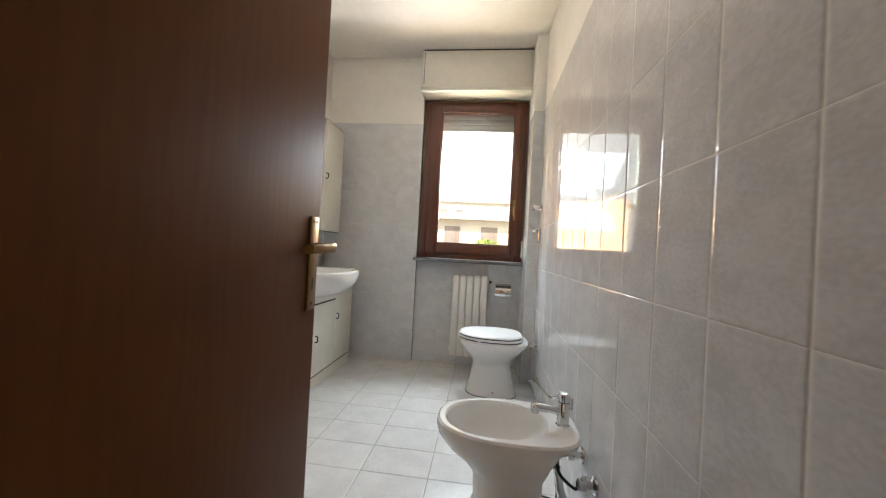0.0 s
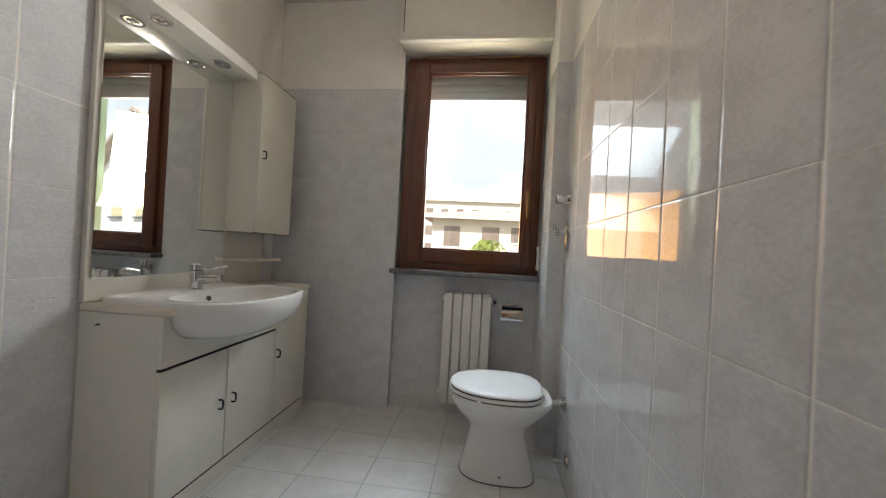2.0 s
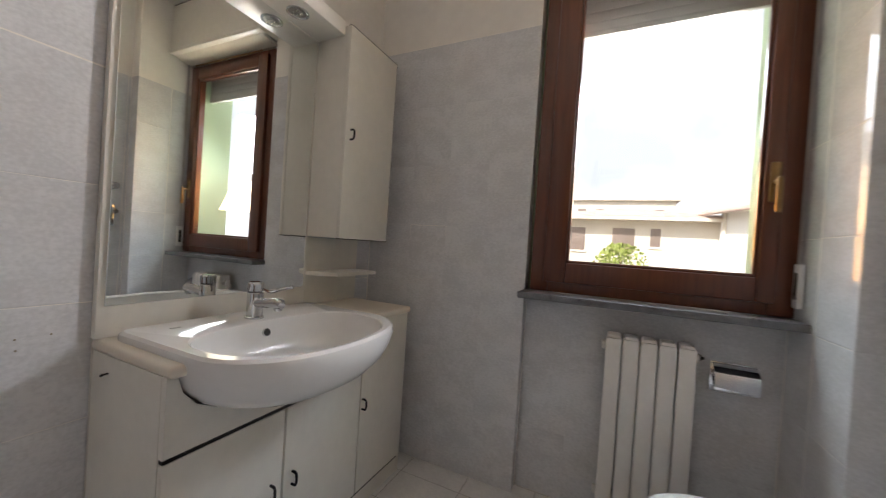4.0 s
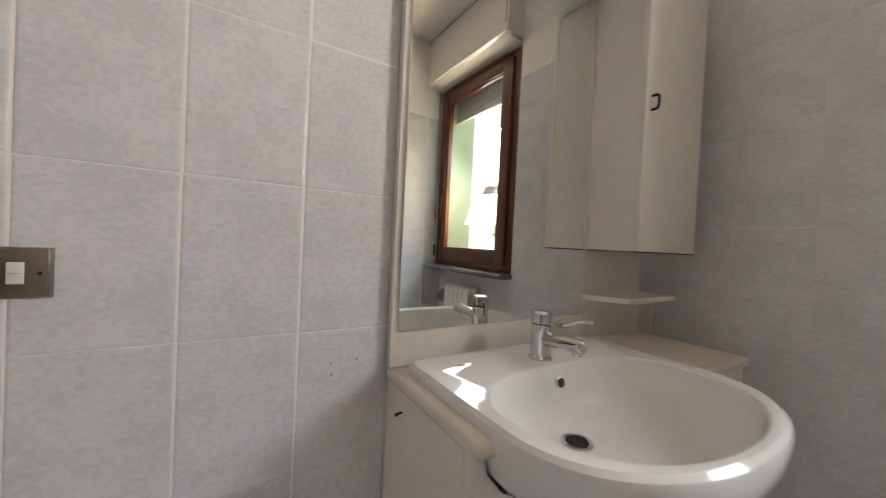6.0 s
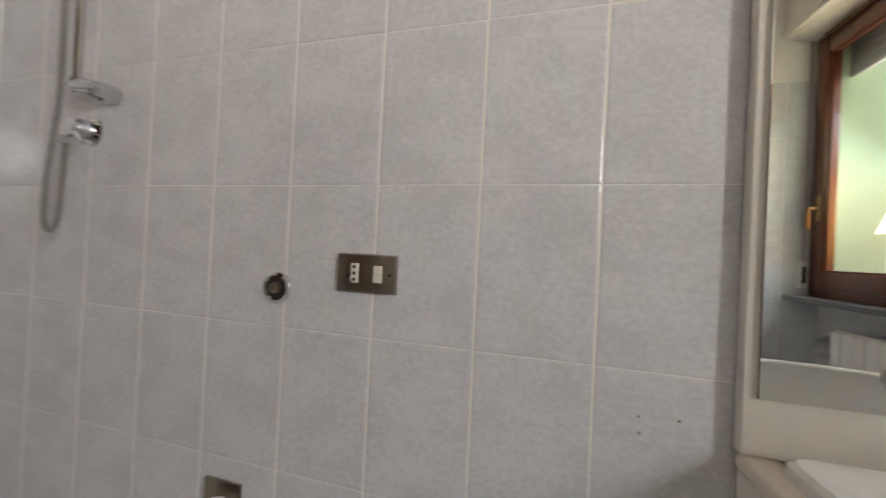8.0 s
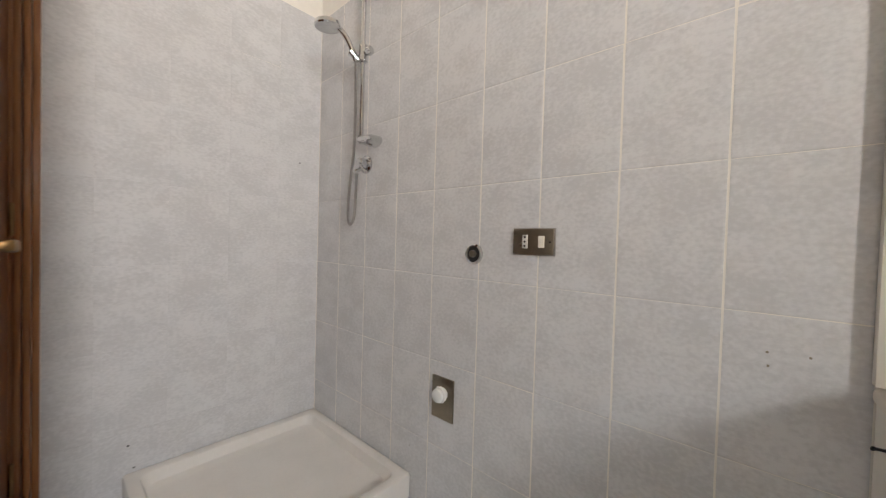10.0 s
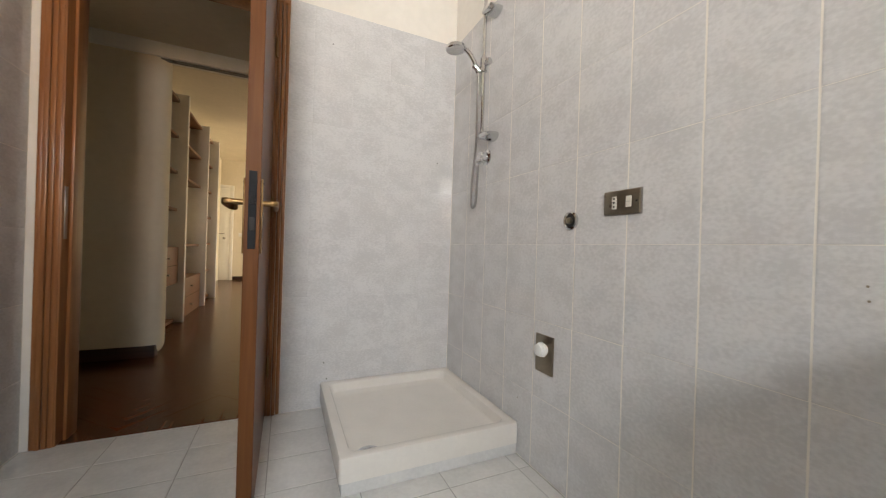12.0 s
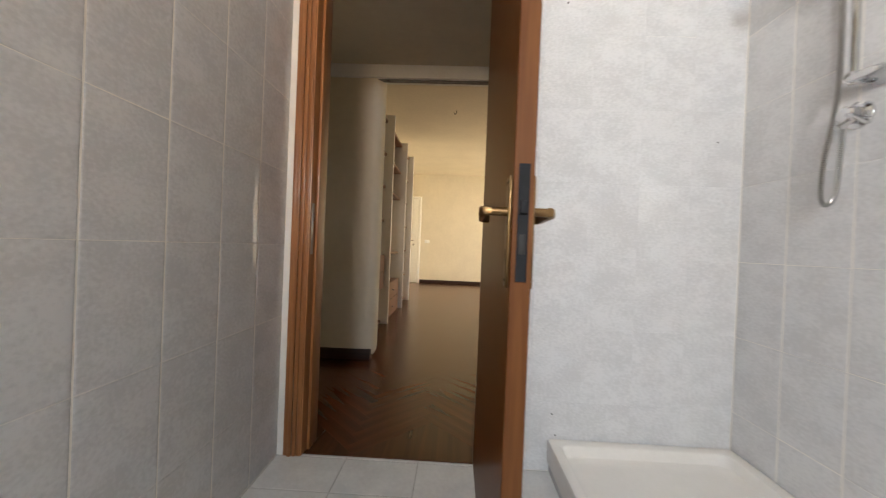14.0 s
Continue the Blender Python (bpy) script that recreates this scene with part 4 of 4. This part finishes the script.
hp = thing("washing_machine_tap", "steel wall plate with white screw cap", "valve")
part("plate", box((0.0, 0.843, 0.398), (0.006, 0.942, 0.546), 0.002), BRONZE, hp)
cap = part("cap", revolve((0.006, 0.896, 0.492), (1, 0, 0), [(0, 0.021), (0.008, 0.021), (0.009, 0.026), (0.022, 0.027), (0.024, 0.023), (0.034, 0.022), (0.037, 0.017)], 20), PLASTIC, hp, "white ribbed plastic cap")
for k in range(12):
    a = 2 * math.pi * k / 12
    c, s_ = math.cos(a), math.sin(a)
    part("rib", rod((0.017, 0.896 + 0.0268 * c, 0.492 + 0.0268 * s_), (0.027, 0.896 + 0.0262 * c, 0.492 + 0.0262 * s_), 0.0022, n=6), PLASTIC, cap)

# ---- shower ----


def shower_set():
    s = thing("shower_set", "chrome shower rail with hand shower and hose", "shower")
    y, x = 0.44, 0.052
    part("rail", rod((x, y, 1.42), (x, y, 2.14), 0.0095), CHROME, s)
    for z in (1.44, 2.06):
        br = part("bracket", rod((0.0, y, z), (x + 0.012, y, z), 0.014, 0.016, bevel=0.002), CHROME, s)
        part("wedge", loft([[(0.002 + d, y + 0.036 + w * math.cos(2 * math.pi * k / 20), z - 0.008 + hh * math.sin(2 * math.pi * k / 20)) for k in range(20)] for d, w, hh in ((0.0, 0.042, 0.024), (0.04, 0.044, 0.022), (0.066, 0.044, 0.012), (0.07, 0.04, 0.009))]), CHROME, br)
    sl = part("slider", rod((x, y, 1.757), (x, y, 1.827), 0.019, bevel=0.003), CHROME, s)
    part("slider_knob", revolve((x, y + 0.015, 1.79), (0, 1, 0), [(0, 0.01), (0.012, 0.012), (0.022, 0.018), (0.038, 0.017), (0.042, 0.012)]), CHROME, sl)
    part("cone", rod((x + 0.01, y - 0.018, 1.765), (x + 0.04, y - 0.03, 1.795), 0.014, 0.017), CHROME, sl)
    part("handset_grip", tube([(x + 0.02, y - 0.022, 1.757), (x + 0.038, y - 0.03, 1.81), (x + 0.064, y - 0.043, 1.858), (x + 0.096, y - 0.054, 1.884)], 0.0118, 12), CHROME, s)
    part("handset_head", revolve((x + 0.126, y - 0.066, 1.896), (-0.06, -0.05, -1), [(-0.004, 0.012), (0.0, 0.034), (0.01, 0.05), (0.024, 0.053), (0.03, 0.05), (0.028, 0.042)], 28), CHROME, s, "chrome shower head")
    line = [(x + 0.02, y - 0.022, 1.757), (x + 0.024, y - 0.012, 1.6), (x + 0.022, y - 0.018, 1.4), (x + 0.02, y - 0.05, 1.22), (x + 0.018, y - 0.058, 1.13), (x + 0.016, y - 0.056, 1.095), (x + 0.014, y - 0.046, 1.082), (x + 0.012, y - 0.03, 1.095), (x + 0.01, y - 0.022, 1.13), (x + 0.008, y - 0.018, 1.22), (x + 0.006, y - 0.016, 1.3)]
    part("hose", ribbed(line, 0.0066, 0.0054), STEEL, s, "ribbed steel shower hose")


shower_set()
mx = thing("shower_mixer", "chrome concealed shower mixer with lever", "mixer")
part("rosette", revolve((0.0, 0.41, 1.345), (1, 0, 0), [(0, 0.04), (0.005, 0.039), (0.012, 0.03)], 28), CHROME, mx)
part("body", revolve((0.01, 0.41, 1.345), (1, 0, 0), [(0, 0.024), (0.03, 0.024), (0.034, 0.02)], 20), CHROME, mx)
part("lever", tube([(0.035, 0.41, 1.345), (0.055, 0.445, 1.33), (0.06, 0.47, 1.31), (0.062, 0.49, 1.295)], 0.006, 8), CHROME, mx)
part("hose_elbow", rod((0.02, 0.415, 1.33), (0.06, 0.41, 1.305), 0.01), CHROME, mx)


def shower_tray():
    t = thing("shower_tray", "white ceramic square shower tray", "shower tray")
    S, h = 0.745, 0.138

    def sq2(m, z, r):
        out = []
        for qx, qy, a0 in ((1, 1, 0), (-1, 1, 90), (-1, -1, 180), (1, -1, 270)):
            for k in range(8):
                a = radians(a0 + 90 * k / 7)
                out.append((S / 2 + qx * (S / 2 - m - r) + r * math.cos(a), S / 2 + qy * (S / 2 - m - r) + r * math.sin(a), z))
        return out

    rings = [sq2(0.008, 0.046, 0.006), sq2(0.002, 0.05, 0.012), sq2(0.001, h - 0.01, 0.014), sq2(0.004, h - 0.002, 0.014), sq2(0.01, h, 0.014),
             sq2(0.036, h - 0.001, 0.03), sq2(0.043, h - 0.005, 0.036), sq2(0.05, h - 0.028, 0.04), sq2(0.056, h - 0.042, 0.045), sq2(0.07, h - 0.05, 0.05), sq2(0.1, h - 0.0525, 0.05), sq2(0.3, h - 0.056, 0.04)]
    part("plinth", box((0.003, 0.003, 0.0), (S - 0.012, S - 0.012, 0.047), 0.002), FLOOR_TILE, t, "low tiled plinth under the tray")
    part("basin", loft(rings), TRAY, t)
    dr = part("drain", revolve((0.62, 0.645, h - 0.0535), (0, 0, 1), [(0, 0.045), (0.003, 0.044), (0.004, 0.03), (0.003, 0.028)], 24), CHROME, t, "chrome drain grate")
    for k in range(6):
        a = 2 * math.pi * k / 6
        part("drain_hole", revolve((0.62 + 0.018 * math.cos(a), 0.645 + 0.018 * math.sin(a), h - 0.0505), (0, 0, 1), [(0, 0.0088), (0.0008, 0.0088)], 10), BLACK, dr)


shower_tray()
for x, z in ((0.729, 1.945), (0.727, 0.237), (0.102, 1.385), (0.71, 0.15)):
    tagged(part("screw_plug", revolve((x, 0, z), (0, 1, 0), [(0, 0.0035), (0.0012, 0.003)], 8), BLACK), "small dark screw plug in a wall tile", "screw plug", "screw plugs")
for y, z in ((1.713, 0.826), (1.771, 0.828), (1.715, 0.8), (0.727, 0.237)):
    tagged(part("screw_plug", revolve((0, y, z), (1, 0, 0), [(0, 0.0024), (0.0008, 0.002)], 8), BRONZE), "small dark screw plug in a wall tile", "screw plug", "screw plugs")

# ---- outdoors ----
GZ = -3.6
slab("ground", (-400, OUT + 0.3, GZ - 0.2), (400, 800, GZ), GROUND, "pale gravel ground between houses")


def house(name, label, x0, x1, y0, y1, eave, ridge, wallmat, windows, hip=True):
    h = thing(name, label, "house")
    part("wall", box((x0, y0, GZ), (x1, y1, eave)), wallmat, h)
    o = 0.5
    bm = bmesh.new()
    cx, cy = (x0 + x1) / 2, (y0 + y1) / 2
    inx = min(x1 - x0, y1 - y0) / 2
    base = [(x0 - o, y0 - o, eave), (x1 + o, y0 - o, eave), (x1 + o, y1 + o, eave), (x0 - o, y1 + o, eave)]
    low = [bm.verts.new(p) for p in base]
    mid = [bm.verts.new((a, b, c + 0.18)) for a, b, c in base]
    if hip:
        top = [bm.verts.new((x0 + inx, cy, ridge)), bm.verts.new((x1 - inx, cy, ridge))]
    else:
        top = [bm.verts.new((cx, y0 - o, ridge)), bm.verts.new((cx, y1 + o, ridge))]
    bm.faces.new(low[::-1])
    for i in range(4):
        bm.faces.new((low[i], low[(i + 1) % 4], mid[(i + 1) % 4], mid[i]))
    a, b = top
    if hip:
        bm.faces.new((mid[0], mid[1], b, a)), bm.faces.new((mid[1], mid[2], b)), bm.faces.new((mid[2], mid[3], a, b)), bm.faces.new((mid[3], mid[0], a))
    else:
        bm.faces.new((mid[0], mid[1], a)), bm.faces.new((mid[1], mid[2], b, a)), bm.faces.new((mid[2], mid[3], b)), bm.faces.new((mid[3], mid[0], a, b))
    part("roof", bm, ROOF, h)
    part("gutter", box((x0 - o - 0.06, y0 - o - 0.08, eave - 0.02), (x1 + o + 0.06, y0 - o, eave + 0.1), 0.02), HOUSE_WHITE, h)
    for xa, xb, za, zb in windows:
        w = part("window", box((xa, y0 - 0.03, za), (xb, y0 + 0.02, zb)), GLASS_DARK, h)
        for lo, hi in (((xa - 0.08, y0 - 0.06, za - 0.08), (xb + 0.08, y0 - 0.001, za)), ((xa - 0.08, y0 - 0.05, zb), (xb + 0.08, y0 - 0.001, zb + 0.06))):
            part("sill", box(lo, hi), HOUSE_WHITE, w)
    return h


house("house", "long pale house with low tiled roof", -1.2, 5.3, 18, 27, 2.65, 3.7, HOUSE_WHITE, ((1.28, 2.12, 1.3, 2.32), (2.68, 3.04, 1.6, 2.34), (-0.6, 0.2, 1.3, 2.3), (1.28, 2.12, -1.9, -0.6), (3.6, 4.4, -1.9, -0.6)))


def gabled_house(name, label, at, turn, width, depth, eave, ridge, shutters):
    """A white house whose gable end faces the yard, with pitched roof slabs and closed yellow shutters."""
    h = thing(name, label, "house", at=(at[0], at[1], GZ))
    h.rotation_euler = (0, 0, radians(turn))
    e, p, mid, o, t = eave - GZ, ridge - GZ, width / 2, 0.45, 0.16
    prof = [(0, 0), (width, 0), (width, e), (mid, p), (0, e)]
    part("wall", loft([[(x, y, z) for x, z in prof] for y in (0.0, depth)]), HOUSE_BRIGHT, h)
    k = (p - e) / mid
    for s in (-1, 1):
        edge, low = mid + s * (mid + o), e - o * k + 0.02
        slope = [(mid, p + 0.02), (mid, p + 0.02 + t), (edge, low + t), (edge, low)]
        roof = part("roof", loft([[(x, y, z) for x, z in slope] for y in (-o, depth + o)]), ROOF, h)
        part("gutter", rod((edge + s * 0.06, -o, low + 0.06), (edge + s * 0.06, depth + o, low + 0.06), 0.07, n=10), ROOF, roof)
    part("downpipe", rod((-0.08, depth - 0.3, 0), (-0.08, depth - 0.3, e - 0.1), 0.05, n=8), HOUSE_WHITE, h)
    for x, z in shutters:
        w = part("window", box((x - 0.5, -0.03, z - GZ - 0.62), (x + 0.5, 0.05, z - GZ + 0.62)), SHUTTER_YELLOW, h, "closed pale yellow shutter")
        part("sill", box((x - 0.6, -0.12, z - GZ - 0.7), (x + 0.6, -0.031, z - GZ - 0.625), 0.01), SLATE, w)
    return h


gabled_house("house", "white gabled house with reddish roof", (7.3, 11.6), 21.7, 10.6, 6.5, 3.1, 5.9, ((2.4, 2.4), (5.1, 2.4), (7.3, 2.4), (2.4, -1.2), (7.3, -1.2)))
house("house", "sunlit ochre house across the yard", -19, -6.5, 12, 22, 4.2, 6.0, HOUSE_OCHRE, ((-17, -16, 1.2, 2.6), (-13.5, -12.5, 1.2, 2.6), (-10, -9, 1.2, 2.6), (-17, -16, -1.9, -0.5), (-10, -9, -1.9, -0.5)))
house("apartment_building", "tall pale apartment building behind the low house", -12, 9, 58, 70, 9.2, 10.3, HOUSE_WHITE, [(-11 + 2.5 * i, -9.8 + 2.5 * i, 0.6 + 2.9 * k, 2.2 + 2.9 * k) for i in range(8) for k in range(3)])


def tree(x, y, top):
    t = thing("tree", "leafy green garden tree", "tree")
    part("trunk", tube([(x, y, GZ), (x + 0.1, y, GZ + 1.2), (x - 0.05, y + 0.1, GZ + 2.3), (x, y, top - 1.2)], 0.11, 8), BARK, t)
    bm = bmesh.new()
    rnd = random.Random(4)
    for k in range(6):
        a = rnd.uniform(0, 6.28)
        e = (x + 0.8 * math.cos(a), y + 0.8 * math.sin(a), top - rnd.uniform(0.5, 1.2))
        tube([(x, y, top - 2.0), ((x + e[0]) / 2, (y + e[1]) / 2, top - 1.4), e], 0.03, 5, bm=bm, steps=2)
    part("limb", bm, BARK, t)
    bm = bmesh.new()
    for k in range(1600):
        a, r, u = rnd.uniform(0, 6.28), rnd.random() ** 0.5, rnd.uniform(-1, 1)
        rr = 1.15 * r * math.sqrt(max(0.0, 1 - u * u * 0.9)) * (0.75 + 0.25 * math.sin(3 * a + 2 * u))
        c = Vector((x + rr * math.cos(a), y + rr * math.sin(a), top - 1.1 + u * 1.05))
        q = Euler((rnd.uniform(0, 3), rnd.uniform(0, 3), rnd.uniform(0, 6))).to_matrix()
        s = rnd.uniform(0.05, 0.1)
        bm.faces.new([bm.verts.new(c + q @ Vector(p) * s) for p in ((-1, 0, 0), (0, -0.55, 0.1), (1.1, 0, 0), (0, 0.55, 0.1))])
    part("crown", bm, LEAF, t, "bright green leaves")


tree(1.5, 15.5, 1.62)

def cloud_sky():
    """A glowing far backdrop of bright thin cloud."""
    m = bpy.data.materials.new("cloud_backdrop")
    m.use_nodes = True
    nt = m.node_tree
    nt.nodes.remove(nt.nodes["Principled BSDF"])
    em = nt.nodes.new("ShaderNodeEmission")
    geo = nt.nodes.new("ShaderNodeNewGeometry")
    n = nt.nodes.new("ShaderNodeTexNoise")
    n.inputs["Scale"].default_value, n.inputs["Detail"].default_value = 0.006, 6.0
    ramp = nt.nodes.new("ShaderNodeValToRGB")
    ramp.color_ramp.elements[0].position, ramp.color_ramp.elements[1].position = 0.4, 0.6
    ramp.color_ramp.elements[0].color, ramp.color_ramp.elements[1].color = (0.58, 0.6, 0.64, 1), (1, 0.99, 0.97, 1)
    em.inputs[1].default_value = 1.28
    nt.links.new(geo.outputs["Position"], n.inputs["Vector"])
    nt.links.new(n.outputs["Fac"], ramp.inputs[0])
    nt.links.new(ramp.outputs[0], em.inputs[0])
    nt.links.new(em.outputs[0], nt.nodes["Material Output"].inputs[0])
    rings = []
    for k in range(25):
        a = radians(-10 + 200 * k / 24)
        rings.append([(420 * math.cos(a), 420 * math.sin(a), GZ - 5), (420 * math.cos(a), 420 * math.sin(a), 620)])
    bm = bmesh.new()
    rows = [[bm.verts.new(p) for p in r] for r in rings]
    for a, b in zip(rows, rows[1:]):
        bm.faces.new((a[0], b[0], b[1], a[1]))
    tagged(part("backdrop", bm, m), "bright hazy cloudy sky", "sky", kind="structure")


cloud_sky()

# ---- tiles, piece by piece ----


def tile_mesh(w, h, d=0.006, deep=1.0):
    """A tile lying in x and y, its face at z = 0, its edges falling away in a soft pillow."""
    bm = bmesh.new()
    rows = []
    for m, z in ((0.0, -d), (0.0, -0.0013), (0.0005, -0.0009), (0.0017, -0.00045), (0.004, -0.0001), (0.0075, 0.0)):
        z = z * deep if z > -d else z
        rows.append([(-w / 2 + m, -h / 2 + m, z), (w / 2 - m, -h / 2 + m, z), (w / 2 - m, h / 2 - m, z), (-w / 2 + m, h / 2 - m, z)])
    loft(rows, cap0=False, bm=bm)
    return finish("tile", bm, TILE, False)


TILES = {}


def lay(parent, turn, at, a0, a1, b0, b1, lines_a, lines_b, ja, jb, material, name="tile", deep=1.0):
    """Tiles over a rectangle. lines: the joints' places along both ways; ja, jb: the joints' widths."""
    rnd = random.Random(len(TILES) + 3)
    aa = [a0] + [v for v in lines_a if a0 + 0.012 < v < a1 - 0.012] + [a1]
    bb = [b0] + [v for v in lines_b if b0 + 0.012 < v < b1 - 0.012] + [b1]
    for p, q in zip(aa, aa[1:]):
        for r, s in zip(bb, bb[1:]):
            key = (round(q - p - ja, 4), round(s - r - jb, 4), material.name, deep)
            if key not in TILES:
                TILES[key] = tile_mesh(key[0], key[1], deep=deep)
                TILES[key].materials[0] = material
            ob = new(name, TILES[key])
            ob.parent = parent
            ob.matrix_basis = at @ turn @ pose((p + q) / 2, (r + s) / 2, rnd.uniform(-0.0013, -0.0008), rnd.gauss(0, 0.07), rnd.gauss(0, 0.07), 0)


ZL = [-0.016 + 0.305 * k for k in range(9)]
YL = [0.2058 * k - 0.003 for k in range(1, 20)]
V, Q = 0.0034, 0.0004
# west wall: face towards +x
lay(wall_west, pose(0, 0, 0, 90, 0, 90), pose(0, 0, 0), 0, L, 0.0, TZ, YL, ZL, V, Q, TILE)
# east wall: face towards -x
lay(wall_east, pose(0, 0, 0, 90, 0, -90), pose(W, 0, 0), -PY, 0, 0.0, TZ, [-v for v in YL][::-1], ZL, V, Q, TILE)
# south wall: face towards +y
lay(wall_south, pose(0, 0, 0, 90, 0, 180), pose(0, 0, 0), -(DX0 - 0.082), 0, 0.0, TZ, [-v for v in YL][::-1], ZL, 0.0001, 0.0001, TILE, deep=0.4)
# north wall, parapet, pilaster: faces towards -y
XN = [NX0 - 0.2058 * k for k in range(6)][::-1]
lay(wall_north, pose(0, 0, 0, 90, 0, 0), pose(0, L, 0), 0, NX0, 0.0, TZ, XN, ZL, 0.0001, 0.0001, TILE, deep=0.4)
lay(parapet, pose(0, 0, 0, 90, 0, 0), pose(0, NY, 0), NX0, NX1, 0.0, 0.9, [NX0 + 0.2058 * k for k in range(6)], ZL, 0.0001, 0.0001, TILE, deep=0.4)
lay(pilaster, pose(0, 0, 0, 90, 0, 0), pose(0, PY, 0), NX1, W, 0.0, TZ, [], ZL, 0.0001, 0.0001, TILE, deep=0.4)
lay(pilaster, pose(0, 0, 0, 90, 0, -90), pose(NX1, 0, 0), -NY, -PY, 0.0, TZ, [-(PY + 0.2058)], ZL, V, Q, TILE)
lay(wall_north, pose(0, 0, 0, 90, 0, 90), pose(NX0, 0, 0), L, NY, 0.0, TZ, [], ZL, V, Q, TILE)
# floor
lay(floor, pose(0, 0, 0), pose(0, 0, 0), 0.0, W, -0.018, NY, [0.055 + 0.3055 * k for k in range(8)], [0.2058 * k for k in range(16)], 0.003, 0.003, FLOOR_TILE, "floor_tile")


def parquet(parent, w=0.075, n=6):
    """Herringbone blocks over the hall floor near the door, one mesh shared by all."""
    length = w * n
    bm = bmesh.new()
    g, e = 0.0001, 0.0004
    rows = [[(-length / 2 + m, -w / 2 + m, z), (length / 2 - m, -w / 2 + m, z), (length / 2 - m, w / 2 - m, z), (-length / 2 + m, w / 2 - m, z)] for m, z in ((g, -0.006), (g, -e), (g + e, 0.0))]
    me = finish("parquet_block", loft(rows, cap0=False, bm=bm), BLOCK_WOOD, False)
    turn = Matrix.Rotation(radians(45), 4, "Z")
    half = (length + w) / 2 * math.cos(radians(45))
    rnd = random.Random(8)
    for k in range(-90, 91):
        for m in range(-8, 9):
            u, v = k * w + 2 * length * m, k * w
            for cu, cv, rot in ((u + length / 2, v + w / 2, 0), (u + length + w / 2, v + w - length / 2, 90)):
                c = turn @ Vector((cu, cv, 0))
                c = c + Vector((1.3, -2.2, 0))
                if not (-4.0 < c.y and c.y + half < -0.022 and 0.25 < c.x < 1.95):
                    continue
                ob = new("parquet_block", me)
                ob.parent = parent
                ob.matrix_basis = pose(c.x, c.y, 0.0028 + rnd.uniform(-0.0001, 0.0001), rnd.gauss(0, 0.05), rnd.gauss(0, 0.05), 45 + rot)


parquet(floor_hall)
